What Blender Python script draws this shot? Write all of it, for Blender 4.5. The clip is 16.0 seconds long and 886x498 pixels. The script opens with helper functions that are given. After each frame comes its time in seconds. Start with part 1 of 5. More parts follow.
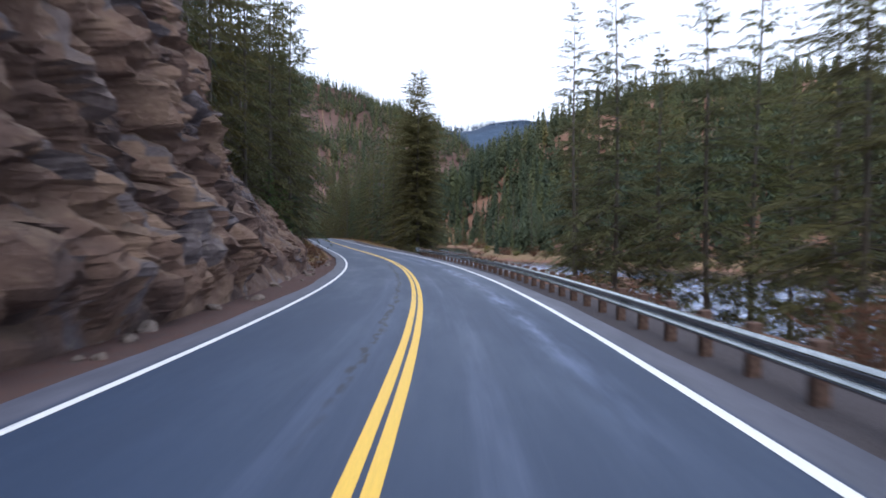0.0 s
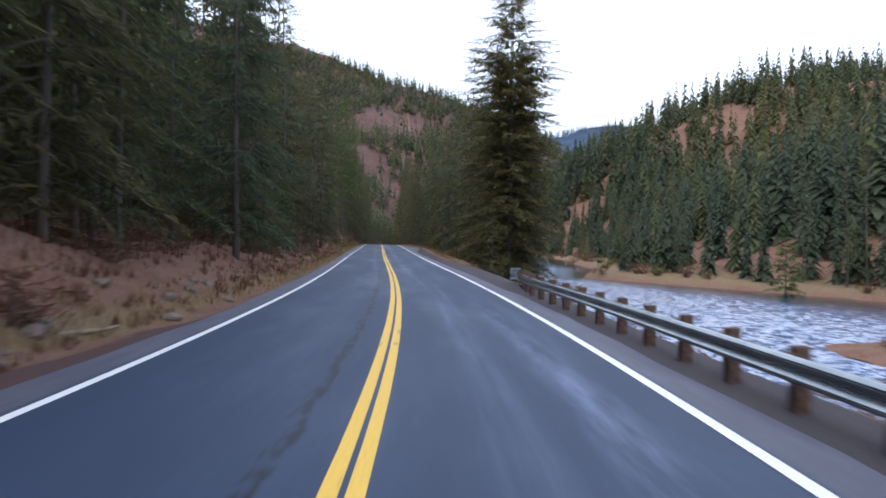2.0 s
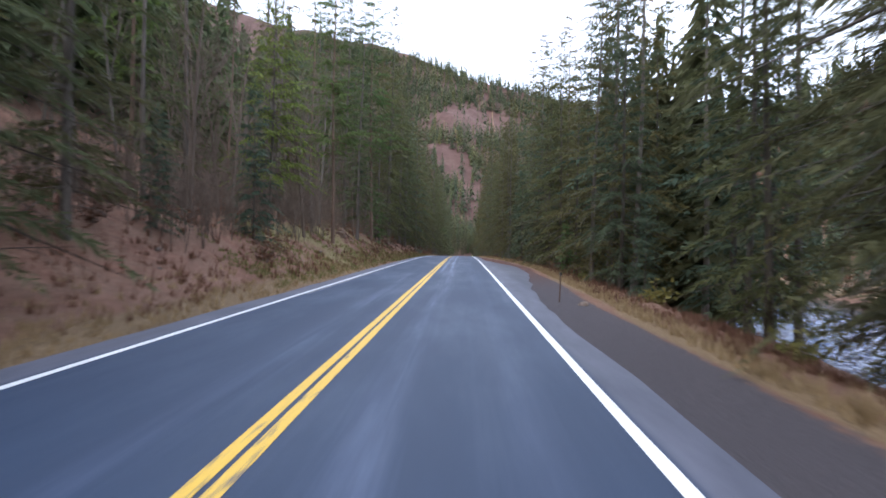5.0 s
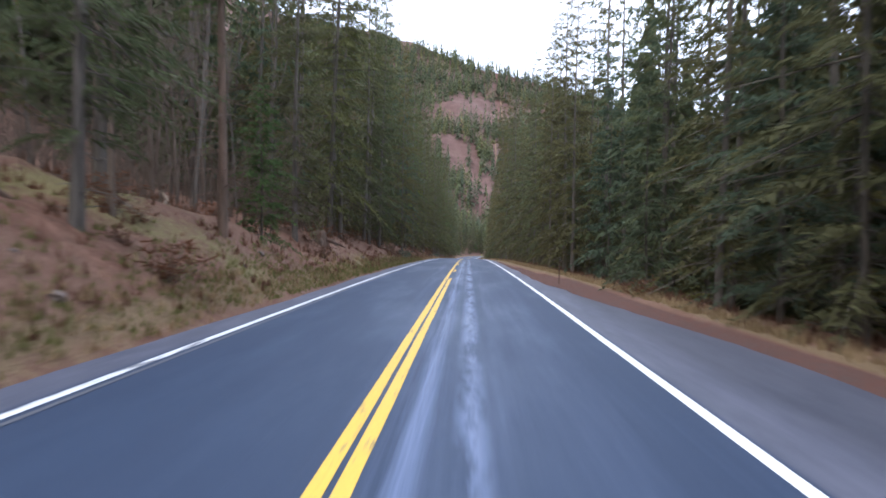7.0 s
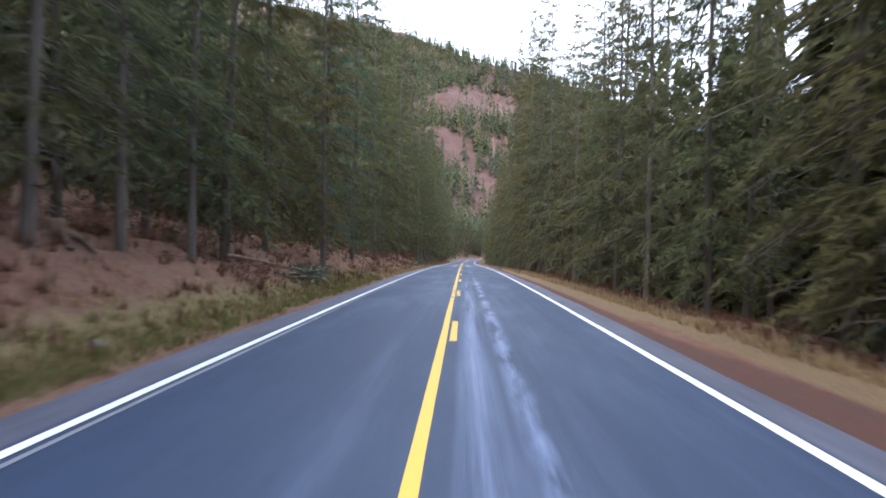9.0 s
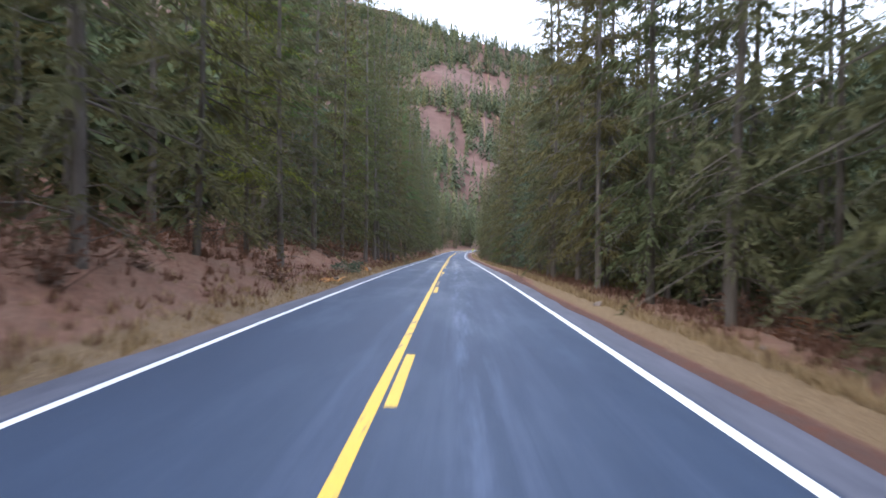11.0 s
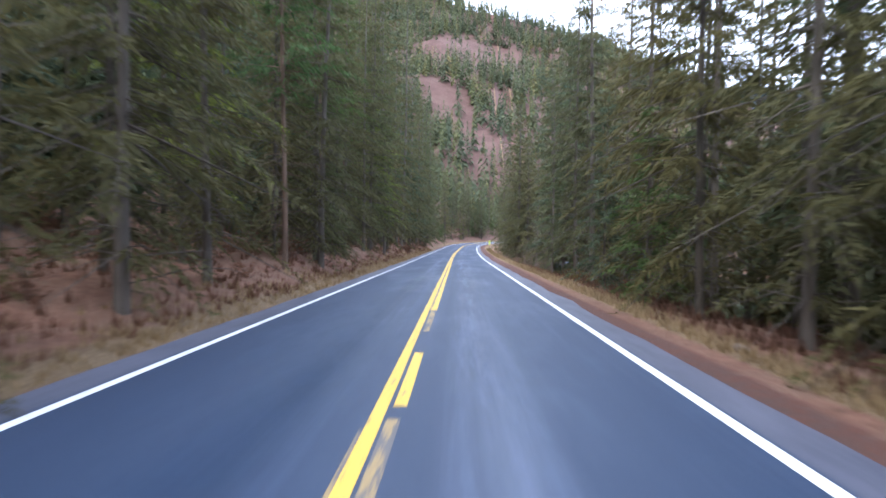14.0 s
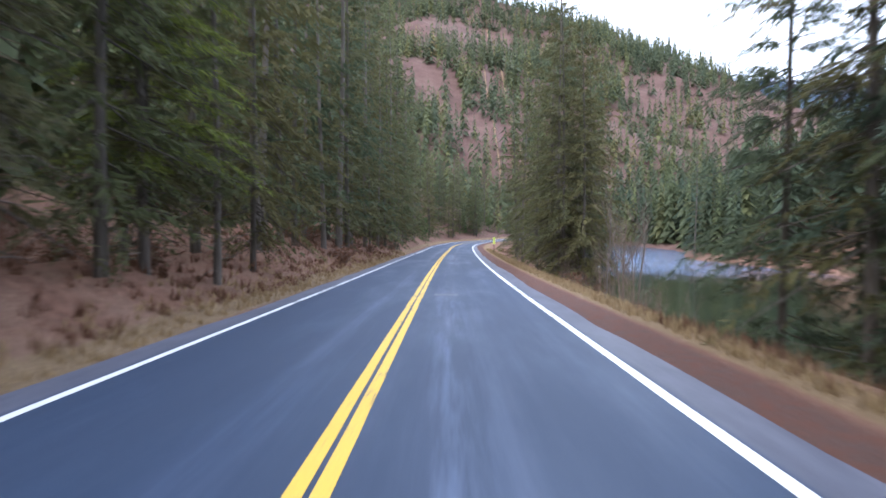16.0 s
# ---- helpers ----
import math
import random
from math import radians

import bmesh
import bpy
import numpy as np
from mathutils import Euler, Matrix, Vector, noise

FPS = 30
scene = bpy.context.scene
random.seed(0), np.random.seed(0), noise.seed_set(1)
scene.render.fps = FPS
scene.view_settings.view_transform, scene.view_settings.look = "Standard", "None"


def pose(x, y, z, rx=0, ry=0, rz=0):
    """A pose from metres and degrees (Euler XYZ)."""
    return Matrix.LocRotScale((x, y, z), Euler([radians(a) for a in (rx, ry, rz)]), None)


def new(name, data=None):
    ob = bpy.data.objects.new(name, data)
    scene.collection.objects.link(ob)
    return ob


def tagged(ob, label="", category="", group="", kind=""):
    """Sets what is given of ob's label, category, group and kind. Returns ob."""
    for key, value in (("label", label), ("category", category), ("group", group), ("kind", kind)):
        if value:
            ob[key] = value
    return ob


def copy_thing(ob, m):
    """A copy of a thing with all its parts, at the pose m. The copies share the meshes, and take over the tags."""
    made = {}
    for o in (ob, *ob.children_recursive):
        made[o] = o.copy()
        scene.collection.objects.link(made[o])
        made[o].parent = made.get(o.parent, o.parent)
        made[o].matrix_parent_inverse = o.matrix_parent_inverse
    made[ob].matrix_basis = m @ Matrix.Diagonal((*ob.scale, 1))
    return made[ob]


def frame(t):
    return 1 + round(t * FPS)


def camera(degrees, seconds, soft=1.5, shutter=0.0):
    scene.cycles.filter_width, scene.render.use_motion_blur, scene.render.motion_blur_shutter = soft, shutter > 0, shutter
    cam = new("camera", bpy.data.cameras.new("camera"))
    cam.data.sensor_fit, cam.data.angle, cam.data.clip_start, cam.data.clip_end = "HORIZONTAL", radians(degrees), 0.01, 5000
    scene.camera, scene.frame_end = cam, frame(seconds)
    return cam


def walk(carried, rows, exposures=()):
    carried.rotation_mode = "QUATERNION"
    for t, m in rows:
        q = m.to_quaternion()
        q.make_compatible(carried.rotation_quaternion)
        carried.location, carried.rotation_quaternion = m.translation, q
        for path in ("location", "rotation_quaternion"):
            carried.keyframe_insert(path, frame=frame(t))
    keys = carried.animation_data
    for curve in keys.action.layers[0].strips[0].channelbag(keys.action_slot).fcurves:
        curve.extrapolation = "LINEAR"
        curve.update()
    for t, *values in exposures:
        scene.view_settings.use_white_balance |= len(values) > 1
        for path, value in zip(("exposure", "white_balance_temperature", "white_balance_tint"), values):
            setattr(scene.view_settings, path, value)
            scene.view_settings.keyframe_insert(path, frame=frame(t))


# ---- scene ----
cam = camera(68.0, 16.0, soft=1.7, shutter=0.30)
PATH = [
    # seconds, x, y, z, pitch, roll, yaw
    (0.0, -7.790, -0.150, 1.700, -1.25, -0.22, -13.07),
    (0.5, -5.457, 9.747, 1.598, -1.04, -0.57, -11.04),
    (1.0, -3.493, 19.724, 1.520, -0.94, -0.61, -9.09),
    (1.5, -1.859, 29.760, 1.464, -0.74, -1.10, -7.35),
    (2.0, -0.573, 39.849, 1.431, -0.63, -1.11, -5.57),
    (2.5, 0.378, 49.982, 1.420, -0.62, -0.84, -3.70),
    (3.0, 1.016, 60.142, 1.429, -0.53, -0.38, -1.86),
    (3.5, 1.428, 70.310, 1.458, -0.40, -0.26, -0.20),
    (4.0, 1.684, 80.472, 1.505, -0.28, -0.82, 0.89),
    (4.5, 1.756, 90.624, 1.567, -0.17, -1.14, 1.45),
    (5.0, 1.695, 100.769, 1.644, -0.06, -1.21, 1.72),
    (5.5, 1.553, 110.915, 1.728, 0.02, -1.16, 1.91),
    (6.0, 1.363, 121.063, 1.816, 0.02, -1.10, 2.07),
    (6.5, 1.150, 131.213, 1.905, -0.08, -1.15, 2.20),
    (7.0, 0.906, 141.364, 1.990, -0.29, -1.30, 2.23),
    (7.5, 0.688, 151.514, 2.066, -0.47, -1.19, 2.47),
    (8.0, 0.446, 161.664, 2.132, -0.29, -1.74, 2.54),
    (8.5, 0.284, 171.814, 2.174, -0.23, -1.86, 2.34),
    (9.0, 0.255, 181.964, 2.188, -0.19, -1.24, 1.78),
    (9.5, 0.376, 192.114, 2.172, -0.33, -0.92, 1.09),
    (10.0, 0.498, 202.264, 2.129, -0.52, -0.77, 0.73),
    (10.5, 0.622, 212.414, 2.059, -0.76, -0.79, 0.69),
    (11.0, 0.726, 222.564, 1.962, -1.00, -0.88, 0.87),
    (11.5, 0.789, 232.714, 1.844, -1.17, -0.94, 1.18),
    (12.0, 0.790, 242.864, 1.704, -1.22, -0.87, 1.52),
    (12.5, 0.729, 253.014, 1.543, -1.14, -0.68, 1.88),
    (13.0, 0.627, 263.164, 1.367, -1.34, -1.23, 1.83),
    (13.5, 0.631, 273.314, 1.175, -1.56, -0.79, 1.55),
    (14.0, 0.674, 283.464, 0.969, -1.77, -0.89, 1.35),
    (14.5, 0.681, 293.614, 0.758, -1.87, -0.75, 1.20),
    (15.0, 0.734, 303.764, 0.544, -1.92, -0.41, 0.99),
    (15.5, 0.812, 313.914, 0.328, -1.78, -0.37, 0.78),
    (16.0, 0.959, 324.064, 0.115, -1.84, 0.12, 0.47),
]
walk(cam, [(t, pose(x, y, z, 90 + p, r, w)) for t, x, y, z, p, r, w in PATH],
     exposures=((0, 0.6, 6500, 10), (2.5, 0.62, 6450, 10), (4, 0.95, 6450, 10), (7.5, 1.35, 6420, 10), (9, 1.55, 6480, 10), (12, 1.64, 6480, 10), (13.4, 1.92, 6250, 10), (14.0, 1.82, 6200, 10), (14.5, 1.7, 6350, 10), (15.3, 1.78, 6350, 10), (16, 1.62, 6320, 10)))

# ---- sky and light: bright overcast ----
world = bpy.data.worlds.new("overcast_sky")
scene.world = world
world.use_nodes = True
wn, wl = world.node_tree.nodes, world.node_tree.links
bg = wn["Background"]
sky = wn.new("ShaderNodeTexSky")
sky.sky_type, sky.sun_disc = "NISHITA", False
sky.sun_elevation, sky.sun_rotation = radians(52), radians(150)
sky_gain = wn.new("ShaderNodeVectorMath")
sky_gain.operation = "SCALE"
sky_gain.inputs["Scale"].default_value = 0.10
cloud = wn.new("ShaderNodeMix")
cloud.data_type = "RGBA"
cloud.inputs["Factor"].default_value = 0.82
cloud.inputs["B"].default_value = (1.0, 1.13, 1.42, 1)
wl.new(sky.outputs["Color"], sky_gain.inputs[0])
wl.new(sky_gain.outputs["Vector"], cloud.inputs["A"])
wl.new(cloud.outputs["Result"], bg.inputs["Color"])
bg.inputs["Strength"].default_value = 1.0
sun = new("sun", bpy.data.lights.new("sun", "SUN"))
sun.data.energy, sun.data.angle, sun.data.color = 1.3, radians(40), (1.0, 0.96, 0.9)
sun.matrix_world = pose(0, 0, 60, 38, 0, -30)

# ---- the road's line: curvature and grade along it ----
SS = np.arange(-60, 560, 0.5)
KN = np.arange(-40, 141, 15.0)
KAP = [0.00163, 0.00224, 0.00286, 0.00347, 0.0041, 0.0045, 0.00376, 0.00207, 0.00032, -0.00031, -0.00022, 0.00002, 0.00006]
GN = np.arange(-20, 461, 30.0)
GR = [-0.0159, -0.0089, -0.0023, 0.0036, 0.0081, 0.009, 0.0064, -0.0021, -0.0099, -0.0161, -0.0205, -0.0212, -0.0205, -0.0136, -0.0130, -0.0020, 0.006]
BEND = ((335, 350, 400, 418, 435, 452, 468, 478, 490, 500, 530, 540), (0, -0.0004, -0.0004, 0, -0.0038, -0.0055, -0.020, 0, 0, 0.011, 0.011, 0))          # far right-hand bend
kap = np.where(SS > 150, 0, np.interp(SS, KN, KAP))
psi = -np.cumsum(kap[::-1])[::-1] * 0.5
psi = psi + np.cumsum(np.interp(SS, *BEND)) * 0.5
CX = np.cumsum(-np.sin(psi) * 0.5)
CY = np.cumsum(np.cos(psi) * 0.5)
i0, i3 = int(np.argmin(abs(SS))), int(np.argmin(abs(SS - 300)))
CX, CY = CX - CX[i3], CY - CY[i0]
CZ = np.cumsum(np.interp(SS, GN, GR)) * 0.5
CZ = CZ - CZ[i0]


def at(s, d, dz=0.0):
    """World place at s metres along the road and d metres right of its middle."""
    a = np.interp(s, SS, psi)
    return Vector((float(np.interp(s, SS, CX) + np.cos(a) * d), float(np.interp(s, SS, CY) + np.sin(a) * d), float(np.interp(s, SS, CZ) + dz)))


def heading(s):
    return float(np.degrees(np.interp(s, SS, psi)))


def smooth(a, b, x):
    k = np.clip((x - a) / (b - a), 0, 1)
    return k * k * (3 - 2 * k)


def hash2(ix, iy, seed):
    v = np.sin(ix * 127.1 + iy * 311.7 + seed * 74.7) * 43758.5453
    return v - np.floor(v)


def vnoise(x, y, seed=0):
    """Smooth noise, -1 to 1."""
    ix, iy = np.floor(x), np.floor(y)
    fx, fy = x - ix, y - iy
    fx, fy = fx * fx * (3 - 2 * fx), fy * fy * (3 - 2 * fy)
    a, b = hash2(ix, iy, seed), hash2(ix + 1, iy, seed)
    c, e = hash2(ix, iy + 1, seed), hash2(ix + 1, iy + 1, seed)
    return 2 * ((a * (1 - fx) + b * fx) * (1 - fy) + (c * (1 - fx) + e * fx) * fy) - 1


def fbm(x, y, seed=0, octaves=4):
    v, k = 0, 1.0
    for o in range(octaves):
        v = v + k * vnoise(x, y, seed + o)
        x, y, k = x * 2.03 + 7.1, y * 2.03 + 3.7, k * 0.5
    return v


# bank and river along the valley, by y: where each lies to the right or left of the road
Y_ = np.array([-80, 0, 30, 44, 54, 66, 100, 112, 125, 150, 175, 200, 250, 300, 340, 360, 420, 520, 600])
L_SLOPE = np.array([3.0, 3.0, 2.6, 1.1, 0.5, 0.26, 0.28, 0.36, 0.52, 0.66, 0.62, 0.45, 0.40, 0.22, 0.34, 0.40, 0.5, 0.5, 0.5])
L_TOP = np.array([7.0, 7.0, 6.6, 4.6, 1.8, 0.9, 1.0, 1.4, 2.1, 2.5, 2.4, 1.7, 1.2, 0.8, 0.9, 1.3, 2, 3, 3])
L_UP = np.array([0.42, 0.42, 0.42, 0.42, 0.30, 0.16, 0.12, 0.14, 0.2, 0.24, 0.24, 0.16, 0.13, 0.12, 0.12, 0.16, 0.3, 0.42, 0.42])
L_FOOT = np.array([7.7, 7.7, 7.6, 5.8, 4.6, 4.4, 4.3, 4.3, 4.3, 4.4, 4.5, 4.4, 4.3, 4.3, 4.2, 4.3, 4.5, 4.5, 4.5])
R_EDGE = np.array([4.9, 4.9, 4.8, 4.9, 5.0, 5.5, 5.6, 5.8, 6.2, 6.9, 6.4, 5.5, 5.2, 5.0, 5.2, 5.2, 5.2, 5.2, 5.2])
R_SHORE = np.array([20, 19, 17, 11.5, 8.6, 8.0, 12.0, 16.0, 18, 21, 22, 24, 26, 23, 11.5, 12, 20, 11, 11])
R_FAR = np.array([70, 68, 66, 64, 62, 58, 43, 35, 26, 36, 40, 47, 54, 52, 46, 46, 50, 32, 30])
WATER = 3.2                           # water below the road


def lerp(y, table):
    return np.interp(y, Y_, table)


def ground_z(x, y):
    x, y = np.asarray(x, float), np.asarray(y, float)
    xc, a, zr = np.interp(y, CY, CX), np.interp(y, CY, psi), np.interp(y, CY, CZ)
    d = (x - xc) * np.cos(a)
    z = zr - 0.06 + 0 * d
    # left: ditch, bank, then the wooded side of the valley
    foot, top, sl = lerp(y, L_FOOT), lerp(y, L_TOP), lerp(y, L_SLOPE)
    q = -d - foot
    rough = np.clip(q / 3, 0, 1)
    bank = np.minimum(sl * np.maximum(q, 0), top + lerp(y, L_UP) * np.maximum(q - top / np.maximum(sl, 0.05), 0) + 0.36 * np.maximum(q - 13, 0))
    bank = bank + rough * (0.45 * fbm(x / 3.5, y / 3.5, 3) + 0.16 * fbm(x / 0.9, y / 0.9, 5))
    z = np.where(d < 0, z + bank - 0.10 * smooth(-foot + 0.5, -foot - 0.1, d), z)
    # right: shoulder, slope to the river, water bed, far meadow, wooded hill
    edge, shore, far = lerp(y, R_EDGE), lerp(y, R_SHORE), lerp(y, R_FAR)
    drop = smooth(edge, shore, d)
    low = -WATER - 0.9 * smooth(shore - 0.5, shore + 3, d) + 1.75 * smooth(far - 2, far + 2.5, d)
    hill = np.maximum(d - far - 5 - 11 * (1 - smooth(280, 330, y)), 0)
    rise = np.interp(y, (-80, 120, 200, 250, 290, 330, 370, 430, 520, 600), (0.30, 0.33, 0.38, 0.54, 0.80, 0.94, 0.92, 0.67, 0.38, 0.09))
    crest = np.interp(y, (-80, 120, 180, 220, 250, 290, 330, 370, 420, 480, 560), (64, 57, 47, 43, 56, 75, 94, 106, 84, 48, 10))
    hz = crest * np.tanh(hill * rise / np.maximum(crest, 1))
    hz = hz * (1 + 0.10 * fbm(x / 60, y / 60, 11)) + 0.4 * np.clip(hill / 10, 0, 1) * fbm(x / 9, y / 9, 12)
    k = np.clip((d - edge) / 2, 0, 1)
    z = np.where(d > 0, z + drop * low + hz + k * (0.10 * fbm(x / 1.6, y / 1.6, 7) + 0.05 * fbm(x / 0.5, y / 0.5, 8)), z)
    # the hill that closes the valley ahead
    ahead = 0.55 * (y - 545) - 0.25 * np.clip(x, -400, 400)
    ridge = 220 - 0.34 * np.clip(x, -500, 260) - 0.62 * np.maximum(x - 190, 0) + 16 * fbm(x / 120, y / 300, 21)
    ahead = ahead + 9 * fbm(x / 60, y / 60, 23)
    over = np.maximum(ahead - ridge, 0)
    ahead = np.minimum(ahead, ridge) - 0.35 * np.minimum(over, 500)
    z = np.where(y > 480, np.maximum(z, np.minimum(ahead, 700)), z)
    return z


def gz(x, y):
    return float(ground_z(np.array([x]), np.array([y]))[0])


def mesh_of(name, verts, faces, material, uv=None):
    me = bpy.data.meshes.new(name)
    me.from_pydata([tuple(v) for v in verts], [], [tuple(f) for f in faces])
    if material:
        me.materials.append(material)
    if uv is not None:
        lay = me.uv_layers.new(name="UVMap")
        idx = np.empty(len(me.loops), dtype=np.int32)
        me.loops.foreach_get("vertex_index", idx)
        lay.data.foreach_set("uv", np.asarray(uv, dtype=np.float32)[idx].ravel())
    me.update()
    return me


def shade_smooth(me):
    me.polygons.foreach_set("use_smooth", [True] * len(me.polygons))
    return me


def part(name, me, parent, label=""):
    ob = new(name, me)
    ob.parent = parent
    return tagged(ob, label)


def empty(name, m=None):
    ob = new(name)
    ob.empty_display_size = 0.3
    if m is not None:
        ob.matrix_world = m
    return ob


# ---- materials ----
def material(name):
    m = bpy.data.materials.new(name)
    m.use_nodes = True
    return m, m.node_tree.nodes, m.node_tree.links, m.node_tree.nodes["Principled BSDF"]


def ramp(n, l, source, stops):
    r = n.new("ShaderNodeValToRGB")
    while len(r.color_ramp.elements) < len(stops):
        r.color_ramp.elements.new(0.5)
    for e, (p, c) in zip(r.color_ramp.elements, stops):
        e.position, e.color = p, (*c, 1)
    l.new(source, r.inputs["Fac"])
    return r.outputs["Color"]


def tex_noise(n, l, vec, scale, detail=4.0, rough=0.6):
    t = n.new("ShaderNodeTexNoise")
    t.inputs["Scale"].default_value, t.inputs["Detail"].default_value, t.inputs["Roughness"].default_value = scale, detail, rough
    if vec is not None:
        l.new(vec, t.inputs["Vector"])
    return t.outputs["Fac"]


def stretch(n, l, vec, sx, sy, sz=1.0):
    m = n.new("ShaderNodeMapping")
    m.inputs["Scale"].default_value = (sx, sy, sz)
    l.new(vec, m.inputs["Vector"])
    return m.outputs["Vector"]


def mix(n, l, fac, a, b, blend="MIX"):
    m = n.new("ShaderNodeMix")
    m.data_type, m.blend_type = "RGBA", blend
    for key, v in (("Factor", fac), ("A", a), ("B", b)):
        if isinstance(v, (int, float)):
            m.inputs[key].default_value = v
        elif isinstance(v, tuple):
            m.inputs[key].default_value = (*v, 1)
        else:
            l.new(v, m.inputs[key])
    return m.outputs["Result"]


def calc(n, l, op, a, b=0.0, clamp=False):
    m = n.new("ShaderNodeMath")
    m.operation, m.use_clamp = op, clamp
    for i, v in enumerate((a, b)):
        if isinstance(v, (int, float)):
            m.inputs[i].default_value = v
        else:
            l.new(v, m.inputs[i])
    return m.outputs["Value"]


def bump(n, l, b, height, strength, distance):
    k = n.new("ShaderNodeBump")
    k.inputs["Strength"].default_value, k.inputs["Distance"].default_value = strength, distance
    l.new(height, k.inputs["Height"])
    l.new(k.outputs["Normal"], b.inputs["Normal"])


def coords(n, kind="Object"):
    return n.new("ShaderNodeTexCoord").outputs[kind]


def plain(name, stops, scale, roughness, metal=0.0, relief=0.3, depth=0.02, detail=6.0):
    m, n, l, b = material(name)
    v = coords(n)
    f = tex_noise(n, l, v, scale, detail)
    g = tex_noise(n, l, v, scale * 0.13, 3)
    col = ramp(n, l, f, stops)
    shade = ramp(n, l, g, [(0.3, (0.72, 0.72, 0.74)), (0.7, (1.15, 1.13, 1.1))])
    l.new(mix(n, l, 1.0, col, shade, "MULTIPLY"), b.inputs["Base Color"])
    b.inputs["Roughness"].default_value, b.inputs["Metallic"].default_value = roughness, metal
    bump(n, l, b, f, relief, depth)
    return m


def asphalt_material():
    m, n, l, b = material("asphalt")
    uv = coords(n, "UV")                        # metres: across, along
    sep = n.new("ShaderNodeSeparateXYZ")
    l.new(uv, sep.inputs[0])
    across, along = sep.outputs["X"], sep.outputs["Y"]
    grain = tex_noise(n, l, stretch(n, l, uv, 60, 45), 1, 3)
    patch = tex_noise(n, l, stretch(n, l, uv, 0.55, 0.10), 1, 5)
    streak = tex_noise(n, l, stretch(n, l, uv, 1.5, 0.03), 1, 5, 0.6)
    streak2 = tex_noise(n, l, stretch(n, l, uv, 2.5, 0.22), 1, 6, 0.65)
    base = ramp(n, l, patch, [(0.25, (0.011, 0.025, 0.060)), (0.55, (0.015, 0.033, 0.074)), (0.8, (0.022, 0.044, 0.094))])
    base = mix(n, l, calc(n, l, "MULTIPLY", ramp(n, l, grain, [(0.3, (0, 0, 0)), (0.75, (1, 1, 1))]), 0.22), base, (0.046, 0.060, 0.108))
    # worn wheel tracks and the pale streaks that run along them
    lane = calc(n, l, "ABSOLUTE", calc(n, l, "SUBTRACT", calc(n, l, "ABSOLUTE", across), 1.05))
    track = calc(n, l, "SUBTRACT", 1.0, calc(n, l, "MULTIPLY", lane, 1.6), True)
    pale = calc(n, l, "MULTIPLY", ramp(n, l, streak, [(0.47, (0, 0, 0)), (0.66, (1, 1, 1))]), ramp(n, l, streak2, [(0.35, (0.25,) * 3), (0.65, (1, 1, 1))]))
    right = ramp(n, l, calc(n, l, "MULTIPLY_ADD", across, 0.4), [(0.0, (0.12,) * 3), (0.15, (1, 1, 1))])
    pale = calc(n, l, "MULTIPLY", pale, calc(n, l, "MULTIPLY", right, calc(n, l, "MULTIPLY_ADD", track, 0.75)))
    pale = calc(n, l, "MULTIPLY", pale, 0.45, True)
    base = mix(n, l, pale, base, (0.085, 0.115, 0.21))
    # bands along the road: a sealed crack, polished streaks by the centre line with their sky sheen in the colour, a
    # pale strip in the near lane
    mark = calc(n, l, "MULTIPLY", along, 0.002)

    def band(middle, half, s0, s1, sx, sy, lo, hi, sway=0.0):
        off = calc(n, l, "SUBTRACT", across, middle)
        if sway:
            off = calc(n, l, "ADD", off, calc(n, l, "MULTIPLY", calc(n, l, "SUBTRACT", tex_noise(n, l, stretch(n, l, uv, 0.02, 0.45), 1, 4, 0.7), 0.5), sway))
        k = calc(n, l, "SUBTRACT", 1.0, calc(n, l, "DIVIDE", calc(n, l, "ABSOLUTE", off), half), True)
        window = ramp(n, l, mark, [(s0 * 0.002 - 0.01, (0, 0, 0)), (s0 * 0.002 + 0.01, (1, 1, 1)), (s1 * 0.002 - 0.01, (1, 1, 1)), (s1 * 0.002 + 0.02, (0, 0, 0))])
        wob = ramp(n, l, tex_noise(n, l, stretch(n, l, uv, sx, sy), 1, 6, 0.65), [(lo, (0, 0, 0)), (hi, (1, 1, 1))])
        return calc(n, l, "MULTIPLY", calc(n, l, "MULTIPLY", k, window), wob)
    tar = band(-0.62, 0.10, 10, 72, 5.0, 2.2, 0.46, 0.53, 0.55)
    base = mix(n, l, calc(n, l, "MULTIPLY", tar, 3.4, True), base, (0.004, 0.007, 0.017))
    pale_gloss = calc(n, l, "ADD", band(0.45, 0.30, 142, 216, 5.0, 0.10, 0.36, 0.66), band(0.97, 0.20, 142, 222, 3.0, 0.45, 0.40, 0.58))
    pale_gloss = calc(n, l, "ADD", pale_gloss, calc(n, l, "MULTIPLY", band(2.35, 0.42, 8, 52, 2.0, 0.30, 0.42, 0.64), 0.8))
    # mid-lane band: the sky's pale reflection mixed into the base colour
    pale_gloss = calc(n, l, "ADD", pale_gloss, calc(n, l, "MULTIPLY", band(1.0, 0.5, 228, 345, 2.5, 0.16, 0.48, 0.70), 0.55))
    pale_gloss = calc(n, l, "MULTIPLY", pale_gloss, 0.95, True)
    base = mix(n, l, pale_gloss, base, (0.125, 0.17, 0.30))
    # paler, older surface outside the edge lines
    out = ramp(n, l, calc(n, l, "MULTIPLY", calc(n, l, "ABSOLUTE", across), 0.1), [(0.342, (0, 0, 0)), (0.349, (1, 1, 1))])
    sh = ramp(n, l, tex_noise(n, l, stretch(n, l, uv, 3, 0.5), 1, 6), [(0.3, (0.056, 0.060, 0.086)), (0.7, (0.104, 0.108, 0.148))])
